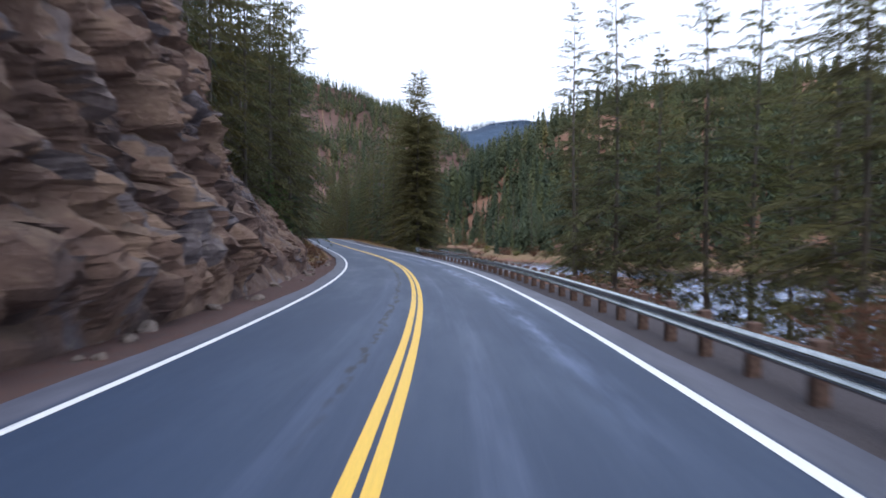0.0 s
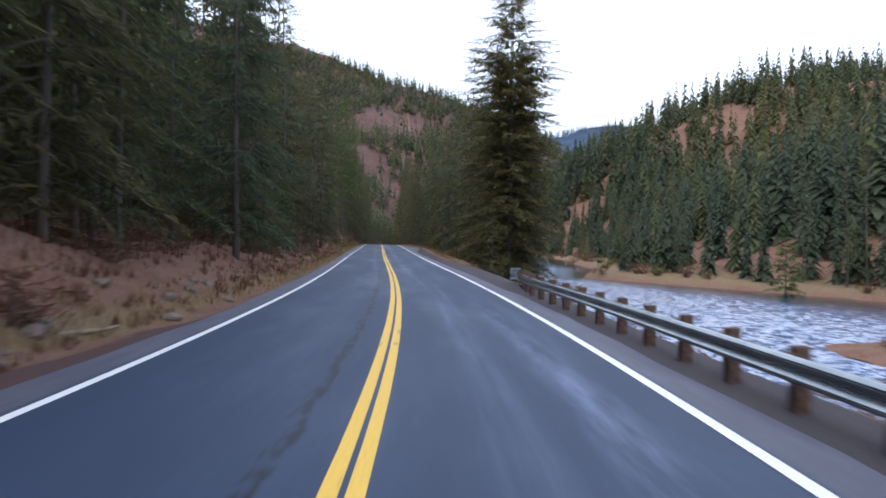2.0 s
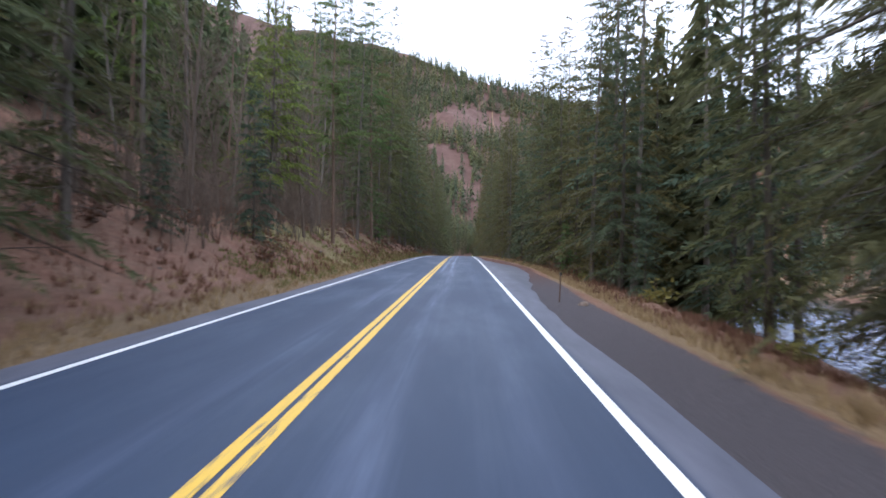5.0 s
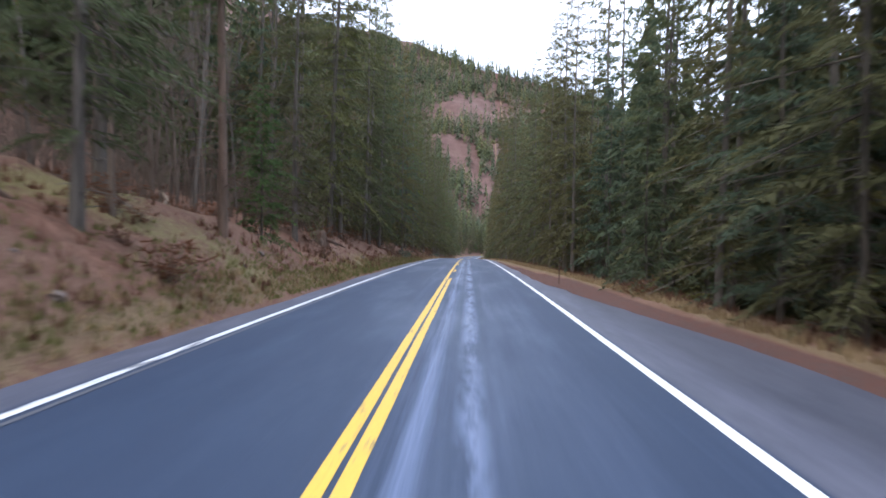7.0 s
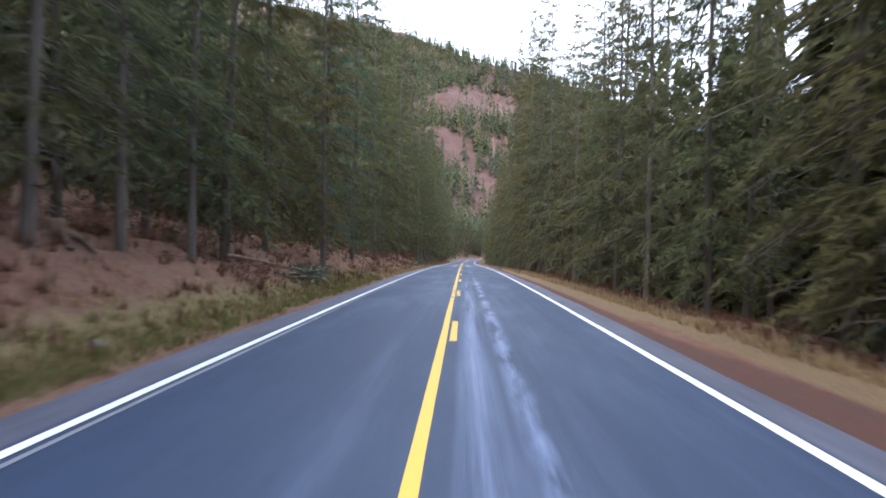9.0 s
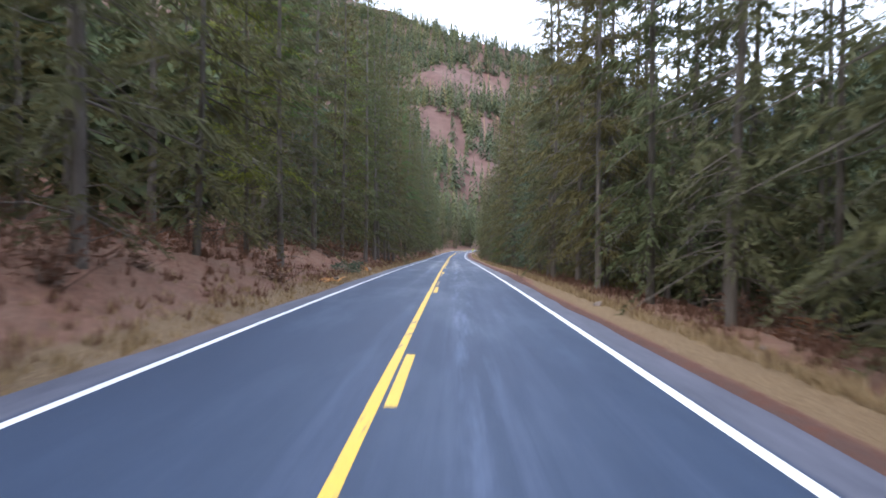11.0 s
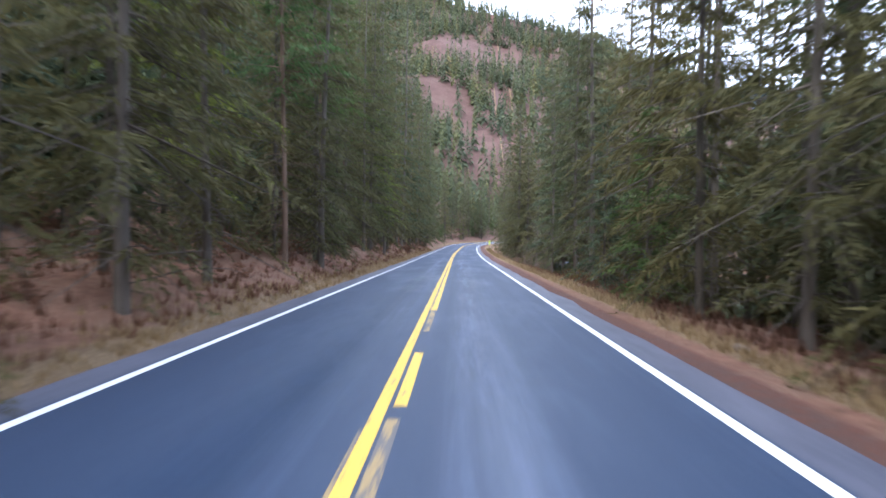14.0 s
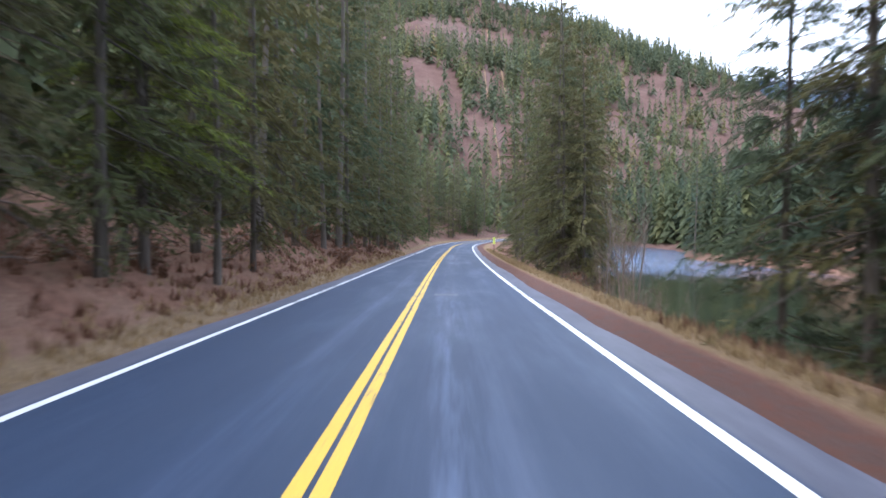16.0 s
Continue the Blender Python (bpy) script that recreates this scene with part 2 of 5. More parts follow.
    apron = ramp(n, l, tex_noise(n, l, stretch(n, l, uv, 0.9, 0.25), 1, 7, 0.7), [(0.3, (0.040, 0.042, 0.060)), (0.7, (0.078, 0.080, 0.106))])
    sh = mix(n, l, ramp(n, l, calc(n, l, "MULTIPLY", across, 0.1), [(0.405, (0, 0, 0)), (0.45, (1, 1, 1))]), sh, apron)
    base = mix(n, l, calc(n, l, "MULTIPLY", out, 0.9), base, sh)
    l.new(base, b.inputs["Base Color"])
    rg = calc(n, l, "SUBTRACT", 0.66, calc(n, l, "MULTIPLY", pale, 0.22))
    rg = calc(n, l, "SUBTRACT", rg, calc(n, l, "MULTIPLY", ramp(n, l, patch, [(0.45, (0, 0, 0)), (0.75, (1, 1, 1))]), 0.14))
    rg = calc(n, l, "SUBTRACT", rg, calc(n, l, "MULTIPLY", pale_gloss, 0.2))
    damp = ramp(n, l, mark, [(0.53, (0.1,) * 3), (0.56, (1, 1, 1)), (0.62, (1, 1, 1)), (0.66, (0.3,) * 3)])
    rg = calc(n, l, "SUBTRACT", rg, calc(n, l, "MULTIPLY", damp, calc(n, l, "ADD", calc(n, l, "MULTIPLY", track, 0.14), 0.10)))
    l.new(rg, b.inputs["Roughness"])
    b.inputs["Specular IOR Level"].default_value = 0.45
    bump(n, l, b, grain, 0.35, 0.004)
    return m


def paint_material(name, colour, dull, worn):
    m, n, l, b = material(name)
    uv = coords(n, "UV")
    f = tex_noise(n, l, stretch(n, l, uv, 9, 1.1), 1, 6, 0.7)
    g = tex_noise(n, l, stretch(n, l, uv, 30, 14), 1, 4, 0.7)
    h = tex_noise(n, l, stretch(n, l, uv, 0.1, 0.045), 1, 3)
    col = ramp(n, l, g, [(0.3, dull), (0.65, colour)])
    wear = calc(n, l, "ADD", calc(n, l, "MULTIPLY", f, 0.8), calc(n, l, "MULTIPLY", h, 0.6))
    w = ramp(n, l, wear, [(worn, (0, 0, 0)), (worn + 0.07, (1, 1, 1))])
    l.new(mix(n, l, calc(n, l, "MULTIPLY", w, 0.85), col, (0.075, 0.08, 0.10)), b.inputs["Base Color"])
    b.inputs["Roughness"].default_value = 0.55
    bump(n, l, b, g, 0.3, 0.003)
    return m


def ground_material():
    """Red forest soil with needles, gravel, moss and dry grass, told apart by the mesh's mask."""
    m, n, l, b = material("forest_floor")
    v = coords(n)
    mask = n.new("ShaderNodeVertexColor")
    mask.layer_name = "cover"
    sep = n.new("ShaderNodeSeparateColor")
    l.new(mask.outputs["Color"], sep.inputs[0])
    f1, f2, f3 = tex_noise(n, l, v, 0.55, 6, 0.65), tex_noise(n, l, v, 3.5, 8, 0.72), tex_noise(n, l, v, 22, 5, 0.7)
    soil = ramp(n, l, f2, [(0.28, (0.060, 0.034, 0.026)), (0.5, (0.180, 0.086, 0.060)), (0.72, (0.30, 0.168, 0.122))])
    litter = ramp(n, l, f3, [(0.3, (0.085, 0.055, 0.042)), (0.5, (0.205, 0.122, 0.088)), (0.75, (0.38, 0.262, 0.195))])
    soil = mix(n, l, ramp(n, l, f1, [(0.4, (0.2,) * 3), (0.6, (0.8,) * 3)]), soil, litter)
    moss = ramp(n, l, f3, [(0.3, (0.115, 0.096, 0.042)), (0.5, (0.205, 0.168, 0.080)), (0.75, (0.34, 0.285, 0.158))])
    dry = ramp(n, l, f3, [(0.3, (0.085, 0.056, 0.034)), (0.5, (0.195, 0.132, 0.078)), (0.75, (0.36, 0.262, 0.165))])
    gravel = ramp(n, l, tex_noise(n, l, v, 34, 4, 0.8), [(0.3, (0.052, 0.033, 0.030)), (0.5, (0.098, 0.060, 0.053)), (0.72, (0.155, 0.108, 0.098))])
    red = mix(n, l, ramp(n, l, f2, [(0.40, (0, 0, 0)), (0.64, (0.75,) * 3)]), gravel, (0.145, 0.056, 0.038))
    grey = ramp(n, l, tex_noise(n, l, v, 30, 4, 0.8), [(0.3, (0.045, 0.040, 0.048)), (0.5, (0.075, 0.066, 0.076)), (0.72, (0.13, 0.118, 0.128))])
    gravel = mix(n, l, mask.outputs["Alpha"], grey, red)
    wob = calc(n, l, "MULTIPLY", calc(n, l, "SUBTRACT", f2, 0.5), 1.1)

    def cut(channel):
        return ramp(n, l, calc(n, l, "ADD", sep.outputs[channel], wob), [(0.36, (0, 0, 0)), (0.60, (1, 1, 1))])
    # stony, grassy slopes of the hill ahead
    place = n.new("ShaderNodeSeparateXYZ")
    l.new(v, place.inputs[0])
    slope = ramp(n, l, tex_noise(n, l, v, 0.12, 6, 0.7), [(0.3, (0.050, 0.030, 0.029)), (0.5, (0.090, 0.052, 0.048)), (0.72, (0.125, 0.088, 0.074))])
    soil = mix(n, l, ramp(n, l, calc(n, l, "MULTIPLY", place.outputs["Y"], 0.001), [(0.42, (0, 0, 0)), (0.52, (0.85,) * 3)]), soil, slope)
    col = mix(n, l, cut("Blue"), soil, dry)
    col = mix(n, l, cut("Green"), col, moss)
    col = mix(n, l, cut("Red"), col, gravel)
    l.new(col, b.inputs["Base Color"])
    b.inputs["Roughness"].default_value = 0.95
    b.inputs["Specular IOR Level"].default_value = 0.2
    bump(n, l, b, calc(n, l, "ADD", f2, calc(n, l, "MULTIPLY", f3, 0.5)), 0.8, 0.12)
    return m


def rock_material():
    """Broken rock: tan, red-brown and dark purple-grey blocks, soil and lichen on the ledges."""
    m, n, l, b = material("rock_face")
    v = coords(n)
    mask = n.new("ShaderNodeVertexColor")
    mask.layer_name = "block"
    sep = n.new("ShaderNodeSeparateColor")
    l.new(mask.outputs["Color"], sep.inputs[0])
    f = tex_noise(n, l, v, 0.9, 9, 0.72)
    g = tex_noise(n, l, v, 5.0, 8, 0.75)
    tone = calc(n, l, "ADD", calc(n, l, "MULTIPLY", f, 0.55), calc(n, l, "ADD", calc(n, l, "MULTIPLY", sep.outputs["Red"], 0.25), calc(n, l, "MULTIPLY", sep.outputs["Green"], 0.20)))
    col = ramp(n, l, tone, [(0.26, (0.030, 0.023, 0.028)), (0.40, (0.085, 0.052, 0.046)), (0.56, (0.165, 0.098, 0.074)), (0.74, (0.285, 0.190, 0.135))])
    grey = ramp(n, l, g, [(0.35, (0.050, 0.048, 0.066)), (0.65, (0.17, 0.160, 0.185))])
    col = mix(n, l, ramp(n, l, sep.outputs["Green"], [(0.74, (0, 0, 0)), (0.82, (0.75,) * 3)]), col, grey)
    col = mix(n, l, calc(n, l, "MULTIPLY", ramp(n, l, g, [(0.56, (0, 0, 0)), (0.68, (1, 1, 1))]), 0.5), col, (0.34, 0.24, 0.165))
    # soil and dead grass where it can lie
    up = n.new("ShaderNodeSeparateXYZ")
    l.new(n.new("ShaderNodeNewGeometry").outputs["Normal"], up.inputs[0])
    soil = ramp(n, l, tex_noise(n, l, v, 9, 7, 0.72), [(0.3, (0.070, 0.042, 0.031)), (0.5, (0.140, 0.088, 0.063)), (0.72, (0.25, 0.175, 0.12))])
    lies = calc(n, l, "ADD", calc(n, l, "ADD", up.outputs["Z"], calc(n, l, "MULTIPLY", sep.outputs["Blue"], 0.35)), calc(n, l, "MULTIPLY", calc(n, l, "SUBTRACT", g, 0.5), 0.9))
    col = mix(n, l, ramp(n, l, lies, [(0.66, (0, 0, 0)), (0.86, (0.8,) * 3)]), col, soil)
    l.new(col, b.inputs["Base Color"])
    b.inputs["Roughness"].default_value = 0.85
    bump(n, l, b, calc(n, l, "ADD", f, calc(n, l, "MULTIPLY", g, 0.5)), 1.0, 0.2)
    return m


def foliage_material(name, dark, mid, light, tinted=False):
    m, n, l, b = material(name)
    geo, info = n.new("ShaderNodeNewGeometry"), n.new("ShaderNodeObjectInfo")
    v = coords(n)
    f = tex_noise(n, l, v, 0.55, 4)
    k = calc(n, l, "ADD", calc(n, l, "MULTIPLY", geo.outputs["Random Per Island"], 0.45), calc(n, l, "MULTIPLY", f, 0.65))
    col = ramp(n, l, k, [(0.1, dark), (0.55, mid), (1.0, light)])
    olive = mix(n, l, 1.0, col, (1.18, 1.0, 0.80), "MULTIPLY")
    col = mix(n, l, ramp(n, l, info.outputs["Random"], [(0.25, (0, 0, 0)), (0.95, (1, 1, 1))]), col, olive)
    if tinted:                                  # each tree of a forest has its own tint
        t = n.new("ShaderNodeVertexColor")
        t.layer_name = "tint"
        col = mix(n, l, 1.0, col, ramp(n, l, t.outputs["Color"], [(0.0, (0.68, 0.76, 0.78)), (0.45, (0.95, 0.98, 0.92)), (0.75, (1.25, 1.18, 0.85)), (1.0, (1.75, 1.35, 1.0))]), "MULTIPLY")
    l.new(col, b.inputs["Base Color"])
    b.inputs["Roughness"].default_value = 0.75
    b.inputs["Specular IOR Level"].default_value = 0.2
    # thin needles let some light through
    tr = n.new("ShaderNodeBsdfTranslucent")
    l.new(col, tr.inputs["Color"])
    mx = n.new("ShaderNodeMixShader")
    mx.inputs["Fac"].default_value = 0.48
    l.new(b.outputs["BSDF"], mx.inputs[1])
    l.new(tr.outputs["BSDF"], mx.inputs[2])
    l.new(mx.outputs["Shader"], n["Material Output"].inputs["Surface"])
    return m


def bark_material(name, dark, light):
    m, n, l, b = material(name)
    v = coords(n)
    f = tex_noise(n, l, stretch(n, l, v, 6, 6, 1.1), 1, 8, 0.7)
    g = tex_noise(n, l, v, 0.7, 4)
    col = mix(n, l, calc(n, l, "MULTIPLY", g, 0.5), ramp(n, l, f, [(0.3, dark), (0.7, light)]), (0.085, 0.09, 0.06))
    l.new(col, b.inputs["Base Color"])
    b.inputs["Roughness"].default_value = 0.92
    bump(n, l, b, f, 0.8, 0.05)
    return m


def water_material():
    """One river: broken riffles that turn into a dark green pool, and rapids at the far bend."""
    m, n, l, b = material("river_water")
    v = coords(n)
    sep = n.new("ShaderNodeSeparateXYZ")
    l.new(v, sep.inputs[0])
    f = tex_noise(n, l, stretch(n, l, v, 2.6, 1.7), 1, 6, 0.62)
    g = tex_noise(n, l, stretch(n, l, v, 0.25, 0.12), 1, 4, 0.6)
    foam_glint = tex_noise(n, l, stretch(n, l, v, 2.0, 1.1), 1, 9, 0.75)
    way = calc(n, l, "MULTIPLY", calc(n, l, "ADD", sep.outputs["Y"], calc(n, l, "MULTIPLY", calc(n, l, "SUBTRACT", g, 0.5), 45)), 0.001)
    rough = ramp(n, l, way, [(0.05, (1.0,) * 3), (0.15, (0.95,) * 3), (0.21, (0.35,) * 3), (0.25, (0.0,) * 3), (0.40, (0.0,) * 3), (0.425, (0.6,) * 3), (0.475, (0.6,) * 3), (0.52, (0.35,) * 3)])
    calm = n.new("ShaderNodeVertexColor")
    calm.layer_name = "flow"
    rough = calc(n, l, "MULTIPLY", rough, calm.outputs["Color"])
    b.inputs["Roughness"].default_value = 0.08
    b.inputs["IOR"].default_value = 1.36
    # the sky's blue reflection is put into the specular tint and the riffle colour
    b.inputs["Specular Tint"].default_value = (0.62, 0.83, 1.0, 1)
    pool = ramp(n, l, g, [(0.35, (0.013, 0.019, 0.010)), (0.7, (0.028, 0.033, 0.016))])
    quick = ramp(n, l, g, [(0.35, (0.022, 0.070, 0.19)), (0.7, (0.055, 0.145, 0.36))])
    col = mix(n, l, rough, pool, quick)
    # white covers both foam and sky glints painted onto the ripples
    white = ramp(n, l, calc(n, l, "ADD", foam_glint, calc(n, l, "MULTIPLY", rough, 0.21)), [(0.66, (0, 0, 0)), (0.73, (0.95,) * 3)])
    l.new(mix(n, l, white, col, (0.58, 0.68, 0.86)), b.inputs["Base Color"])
    k = n.new("ShaderNodeBump")
    k.inputs["Distance"].default_value = 0.34
    l.new(calc(n, l, "ADD", calc(n, l, "MULTIPLY", rough, 0.95), 0.03), k.inputs["Strength"])
    l.new(calc(n, l, "ADD", f, g), k.inputs["Height"])
    l.new(k.outputs["Normal"], b.inputs["Normal"])
    return m


ASPHALT = asphalt_material()
WHITE_PAINT = paint_material("white_road_paint", (0.78, 0.79, 0.83), (0.60, 0.62, 0.66), 0.80)
YELLOW_PAINT = paint_material("yellow_road_paint", (0.76, 0.475, 0.065), (0.56, 0.36, 0.05), 0.77)
OLD_PAINT = paint_material("old_grey_paint", (0.24, 0.25, 0.29), (0.15, 0.16, 0.19), 0.62)
TAN_PAINT = paint_material("old_tan_paint", (0.40, 0.27, 0.10), (0.22, 0.16, 0.09), 0.66)
GROUND = ground_material()
ROCK = rock_material()
FIR = foliage_material("fir_needles", (0.047, 0.060, 0.032), (0.089, 0.109, 0.055), (0.136, 0.162, 0.081))
OLIVE = foliage_material("olive_needles", (0.052, 0.056, 0.028), (0.097, 0.099, 0.049), (0.147, 0.148, 0.074))
BRIGHT = foliage_material("young_needles", (0.039, 0.069, 0.027), (0.074, 0.125, 0.046), (0.119, 0.184, 0.069))
LIME = foliage_material("yellow_green_needles", (0.075, 0.105, 0.026), (0.150, 0.195, 0.050), (0.240, 0.290, 0.085))
BLUEFIR = foliage_material("blue_green_needles", (0.039, 0.059, 0.043), (0.071, 0.102, 0.070), (0.107, 0.144, 0.097))
# lighter and bluer than near needles: slight distance haze put into the colour
HILLFIR = foliage_material("hillside_needles", (0.058, 0.074, 0.054), (0.098, 0.122, 0.084), (0.142, 0.172, 0.112), True)
# needles of the far ridge: blue distance haze is mixed into the colour
FARFIR = foliage_material("hazed_needles", (0.030, 0.058, 0.105), (0.040, 0.075, 0.13), (0.055, 0.095, 0.16))
BARK = bark_material("conifer_bark", (0.036, 0.027, 0.024), (0.115, 0.090, 0.083))
PALE_BARK = bark_material("pale_bark", (0.066, 0.051, 0.047), (0.187, 0.152, 0.140))
RED_BARK = bark_material("pine_bark", (0.075, 0.042, 0.032), (0.23, 0.135, 0.10))
TWIG = bark_material("dead_twigs", (0.085, 0.055, 0.044), (0.21, 0.145, 0.118))
DRYGRASS = foliage_material("dry_grass", (0.16, 0.105, 0.055), (0.29, 0.21, 0.12), (0.45, 0.35, 0.22))
SHRUB = foliage_material("brown_brush", (0.060, 0.030, 0.021), (0.135, 0.070, 0.047), (0.22, 0.128, 0.090))
MOSSGRASS = foliage_material("green_grass", (0.08, 0.085, 0.03), (0.15, 0.15, 0.055), (0.25, 0.24, 0.11))
STEEL = plain("galvanised_steel", [(0.3, (0.23, 0.26, 0.27)), (0.7, (0.36, 0.39, 0.41))], 9, 0.2, 1.0, 0.06, 0.003)
RUST = plain("weathered_post", [(0.3, (0.045, 0.026, 0.02)), (0.55, (0.100, 0.058, 0.045)), (0.75, (0.175, 0.115, 0.09))], 14, 0.9)
LOG = plain("dead_wood", [(0.3, (0.11, 0.075, 0.055)), (0.7, (0.34, 0.26, 0.20))], 11, 0.9)
CUTWOOD = plain("fresh_cut_wood", [(0.3, (0.50, 0.22, 0.07)), (0.7, (0.68, 0.36, 0.14))], 12, 0.8)
STONE = plain("loose_stone", [(0.3, (0.09, 0.070, 0.062)), (0.7, (0.24, 0.19, 0.165))], 6, 0.9, 0, 0.6, 0.04)
MARKER = plain("marker_face", [(0.3, (0.55, 0.68, 0.10)), (0.7, (0.72, 0.82, 0.18))], 6, 0.5)
WHITE_METAL = plain("white_metal", [(0.3, (0.70, 0.70, 0.70)), (0.7, (0.80, 0.80, 0.80))], 6, 0.5)
RIVER = water_material()
# far ridge slope, dark green shifted to blue for the haze in between
FARRIDGE = plain("hazed_forest", [(0.3, (0.022, 0.046, 0.088)), (0.5, (0.034, 0.064, 0.115)), (0.7, (0.050, 0.084, 0.14))], 0.035, 0.95, 0, 0.5, 6.0)


# ---- ground, road, river ----
def build_ground():
    ys = np.concatenate([np.arange(-75, 30, 2.0), np.arange(30, 440, 2.5), np.arange(440, 980, 9.0), np.arange(980, 2000, 60.0), np.arange(2000, 4001, 400.0)])
    near = np.concatenate([np.arange(-16, -3.6, 0.55), [-3.2, 0, 3.2], np.arange(3.7, 14, 0.55)])
    us = np.concatenate([[-3000, -2000, -1300], np.arange(-900, -260, 80.0), np.arange(-260, -60, 14.0), np.arange(-60, -16, 2.5), near,
                         np.arange(14.5, 70, 2.2), np.arange(70, 300, 9.0), np.arange(300, 900, 45.0), [1000, 1300, 2000, 3000]])
    yy, uu = np.meshgrid(ys, us, indexing="ij")
    xx = uu + np.interp(yy, CY, CX)
    zz = ground_z(xx, yy)
    nr, nc = yy.shape
    idx = np.arange(nr * nc).reshape(nr, nc)
    faces = np.stack([idx[:-1, :-1], idx[:-1, 1:], idx[1:, 1:], idx[1:, :-1]], -1).reshape(-1, 4)
    me = mesh_of("ground", np.stack([xx, yy, zz], -1).reshape(-1, 3), faces, GROUND)
    d = uu * np.cos(np.interp(yy, CY, psi))
    edge, foot = lerp(yy, R_EDGE), lerp(yy, L_FOOT)
    gedge = edge - 0.62 * smooth(172, 184, yy) * (1 - smooth(248, 262, yy)) - 0.1 + 0.9 * (1 - smooth(86, 98, yy))
    gravel = np.where(d > 0, 1 - smooth(gedge - 0.45, gedge, d), 1 - smooth(foot - 0.45, foot - 0.05, -d))
    moss = smooth(122, 134, yy) * (1 - smooth(166, 200, yy)) * smooth(foot + 0.1, foot + 0.8, -d) * (1 - smooth(foot + 6, foot + 9, -d))
    moss = np.maximum(moss * 0.66 * smooth(-0.55, 0.35, fbm(xx / 2.6, yy / 2.6, 33)) * (1 - smooth(160, 172, yy)), 0.55 * smooth(170, 180, yy) * (1 - smooth(215, 235, yy)) * smooth(foot, foot + 0.3, -d) * (1 - smooth(foot + 1.2, foot + 2.4, -d)))
    far = lerp(yy, R_FAR)
    dry = np.maximum((0.35 + 0.65 * smooth(58, 72, yy)) * smooth(gedge - 0.15, gedge + 0.15, d) * (1 - smooth(edge + 0.2, edge + 0.75 + 0.55 * smooth(170, 190, yy), d)), smooth(foot - 0.1, foot + 0.2, -d) * (1 - smooth(foot + 0.3, foot + 1.5, -d)) * 0.85)
    dry = np.maximum(dry, 0.8 * smooth(far, far + 2, d) * (1 - smooth(far + 12, far + 24, d)) * (1 - 0.6 * smooth(320, 360, yy)))
    lay = me.color_attributes.new("cover", "FLOAT_COLOR", "POINT")
    lay.data.foreach_set("color", np.stack([gravel, moss, dry, np.where(d < 0, 0.7, smooth(124, 150, yy))], -1).astype(np.float32).ravel())
    tagged(new("ground", shade_smooth(me)), "red-brown forest soil, gravel verge and dry grass of a river valley", "ground", kind="structure")


def ribbon(name, s0, s1, d0, d1, dz, mat, step=1.0, wobble=0.0, seed=0, cols=1):
    ss = np.linspace(s0, s1, max(2, int((s1 - s0) / step) + 1))
    verts, uv = [], []
    for s in ss:
        for c in range(cols + 1):
            d = d0 + (d1 - d0) * c / cols
            if wobble and c in (0, cols):
                d += wobble * float(fbm(np.array(s * 0.35 + 31.7 * c), np.array(seed + 0.5), seed))
            verts.append(at(s, d, dz))
            uv.append((d, s))
    w = cols + 1
    faces = [(i * w + c, i * w + c + 1, (i + 1) * w + c + 1, (i + 1) * w + c) for i in range(len(ss) - 1) for c in range(cols)]
    return mesh_of(name, verts, faces, mat, uv)


build_ground()
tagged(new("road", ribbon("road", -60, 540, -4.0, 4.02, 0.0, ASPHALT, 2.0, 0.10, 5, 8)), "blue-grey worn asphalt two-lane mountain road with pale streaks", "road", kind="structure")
def turnout_mesh():
    """A lens-shaped paved strip beside the edge line."""
    verts, uv, faces = [], [], []
    ss = np.arange(118, 176.1, 1.0)
    for s in ss:
        k = float(smooth(118, 146, s) * (1 - smooth(150, 176, s)))
        out = 4.02 + 1.75 * k + 0.12 * float(fbm(np.array(s * 0.4), np.array(0.3), 9))
        for c in range(3):
            d = 3.95 + (max(out, 3.97) - 3.95) * c / 2
            verts.append(at(s, d, -0.010 - 0.02 * c / 2))
            uv.append((d, s))
    for i in range(len(ss) - 1):
        for c in range(2):
            faces.append((i * 3 + c, i * 3 + c + 1, i * 3 + c + 4, i * 3 + c + 3))
    return mesh_of("pavement", verts, faces, ASPHALT, uv)


turnout = tagged(new("pavement", turnout_mesh()), "pale grey paved turnout beside the edge line", "pavement", kind="structure")
LANE = 3.32
marks = [("edge_line", -60, 540, -LANE - 0.06, -LANE + 0.07, WHITE_PAINT, "white painted edge line on the asphalt"),
         ("edge_line", -60, 540, LANE - 0.06, LANE + 0.085, WHITE_PAINT, "white painted edge line on the asphalt"),
         ("old_edge_line", 122, 216, -LANE + 0.15, -LANE + 0.22, OLD_PAINT, "faded older edge line beside the new paint"),
         ("centre_line", -60, 540, -0.152, -0.018, YELLOW_PAINT, "solid yellow centre line, worn at its edges"),
         ("centre_line", -60, 172.5, 0.034, 0.168, YELLOW_PAINT, "solid yellow centre line, worn at its edges"),
         ("centre_line", 300.4, 540, 0.034, 0.168, YELLOW_PAINT, "solid yellow centre line, worn at its edges")]
marks += [("broken_centre_line", e - 3.3, e, 0.036, 0.170, YELLOW_PAINT, "short yellow dash beside the solid centre line")
          for e in (183.6, 198.0, 209.9, 221.6, 233.4, 250.4, 268.5, 281.1, 294.2)]
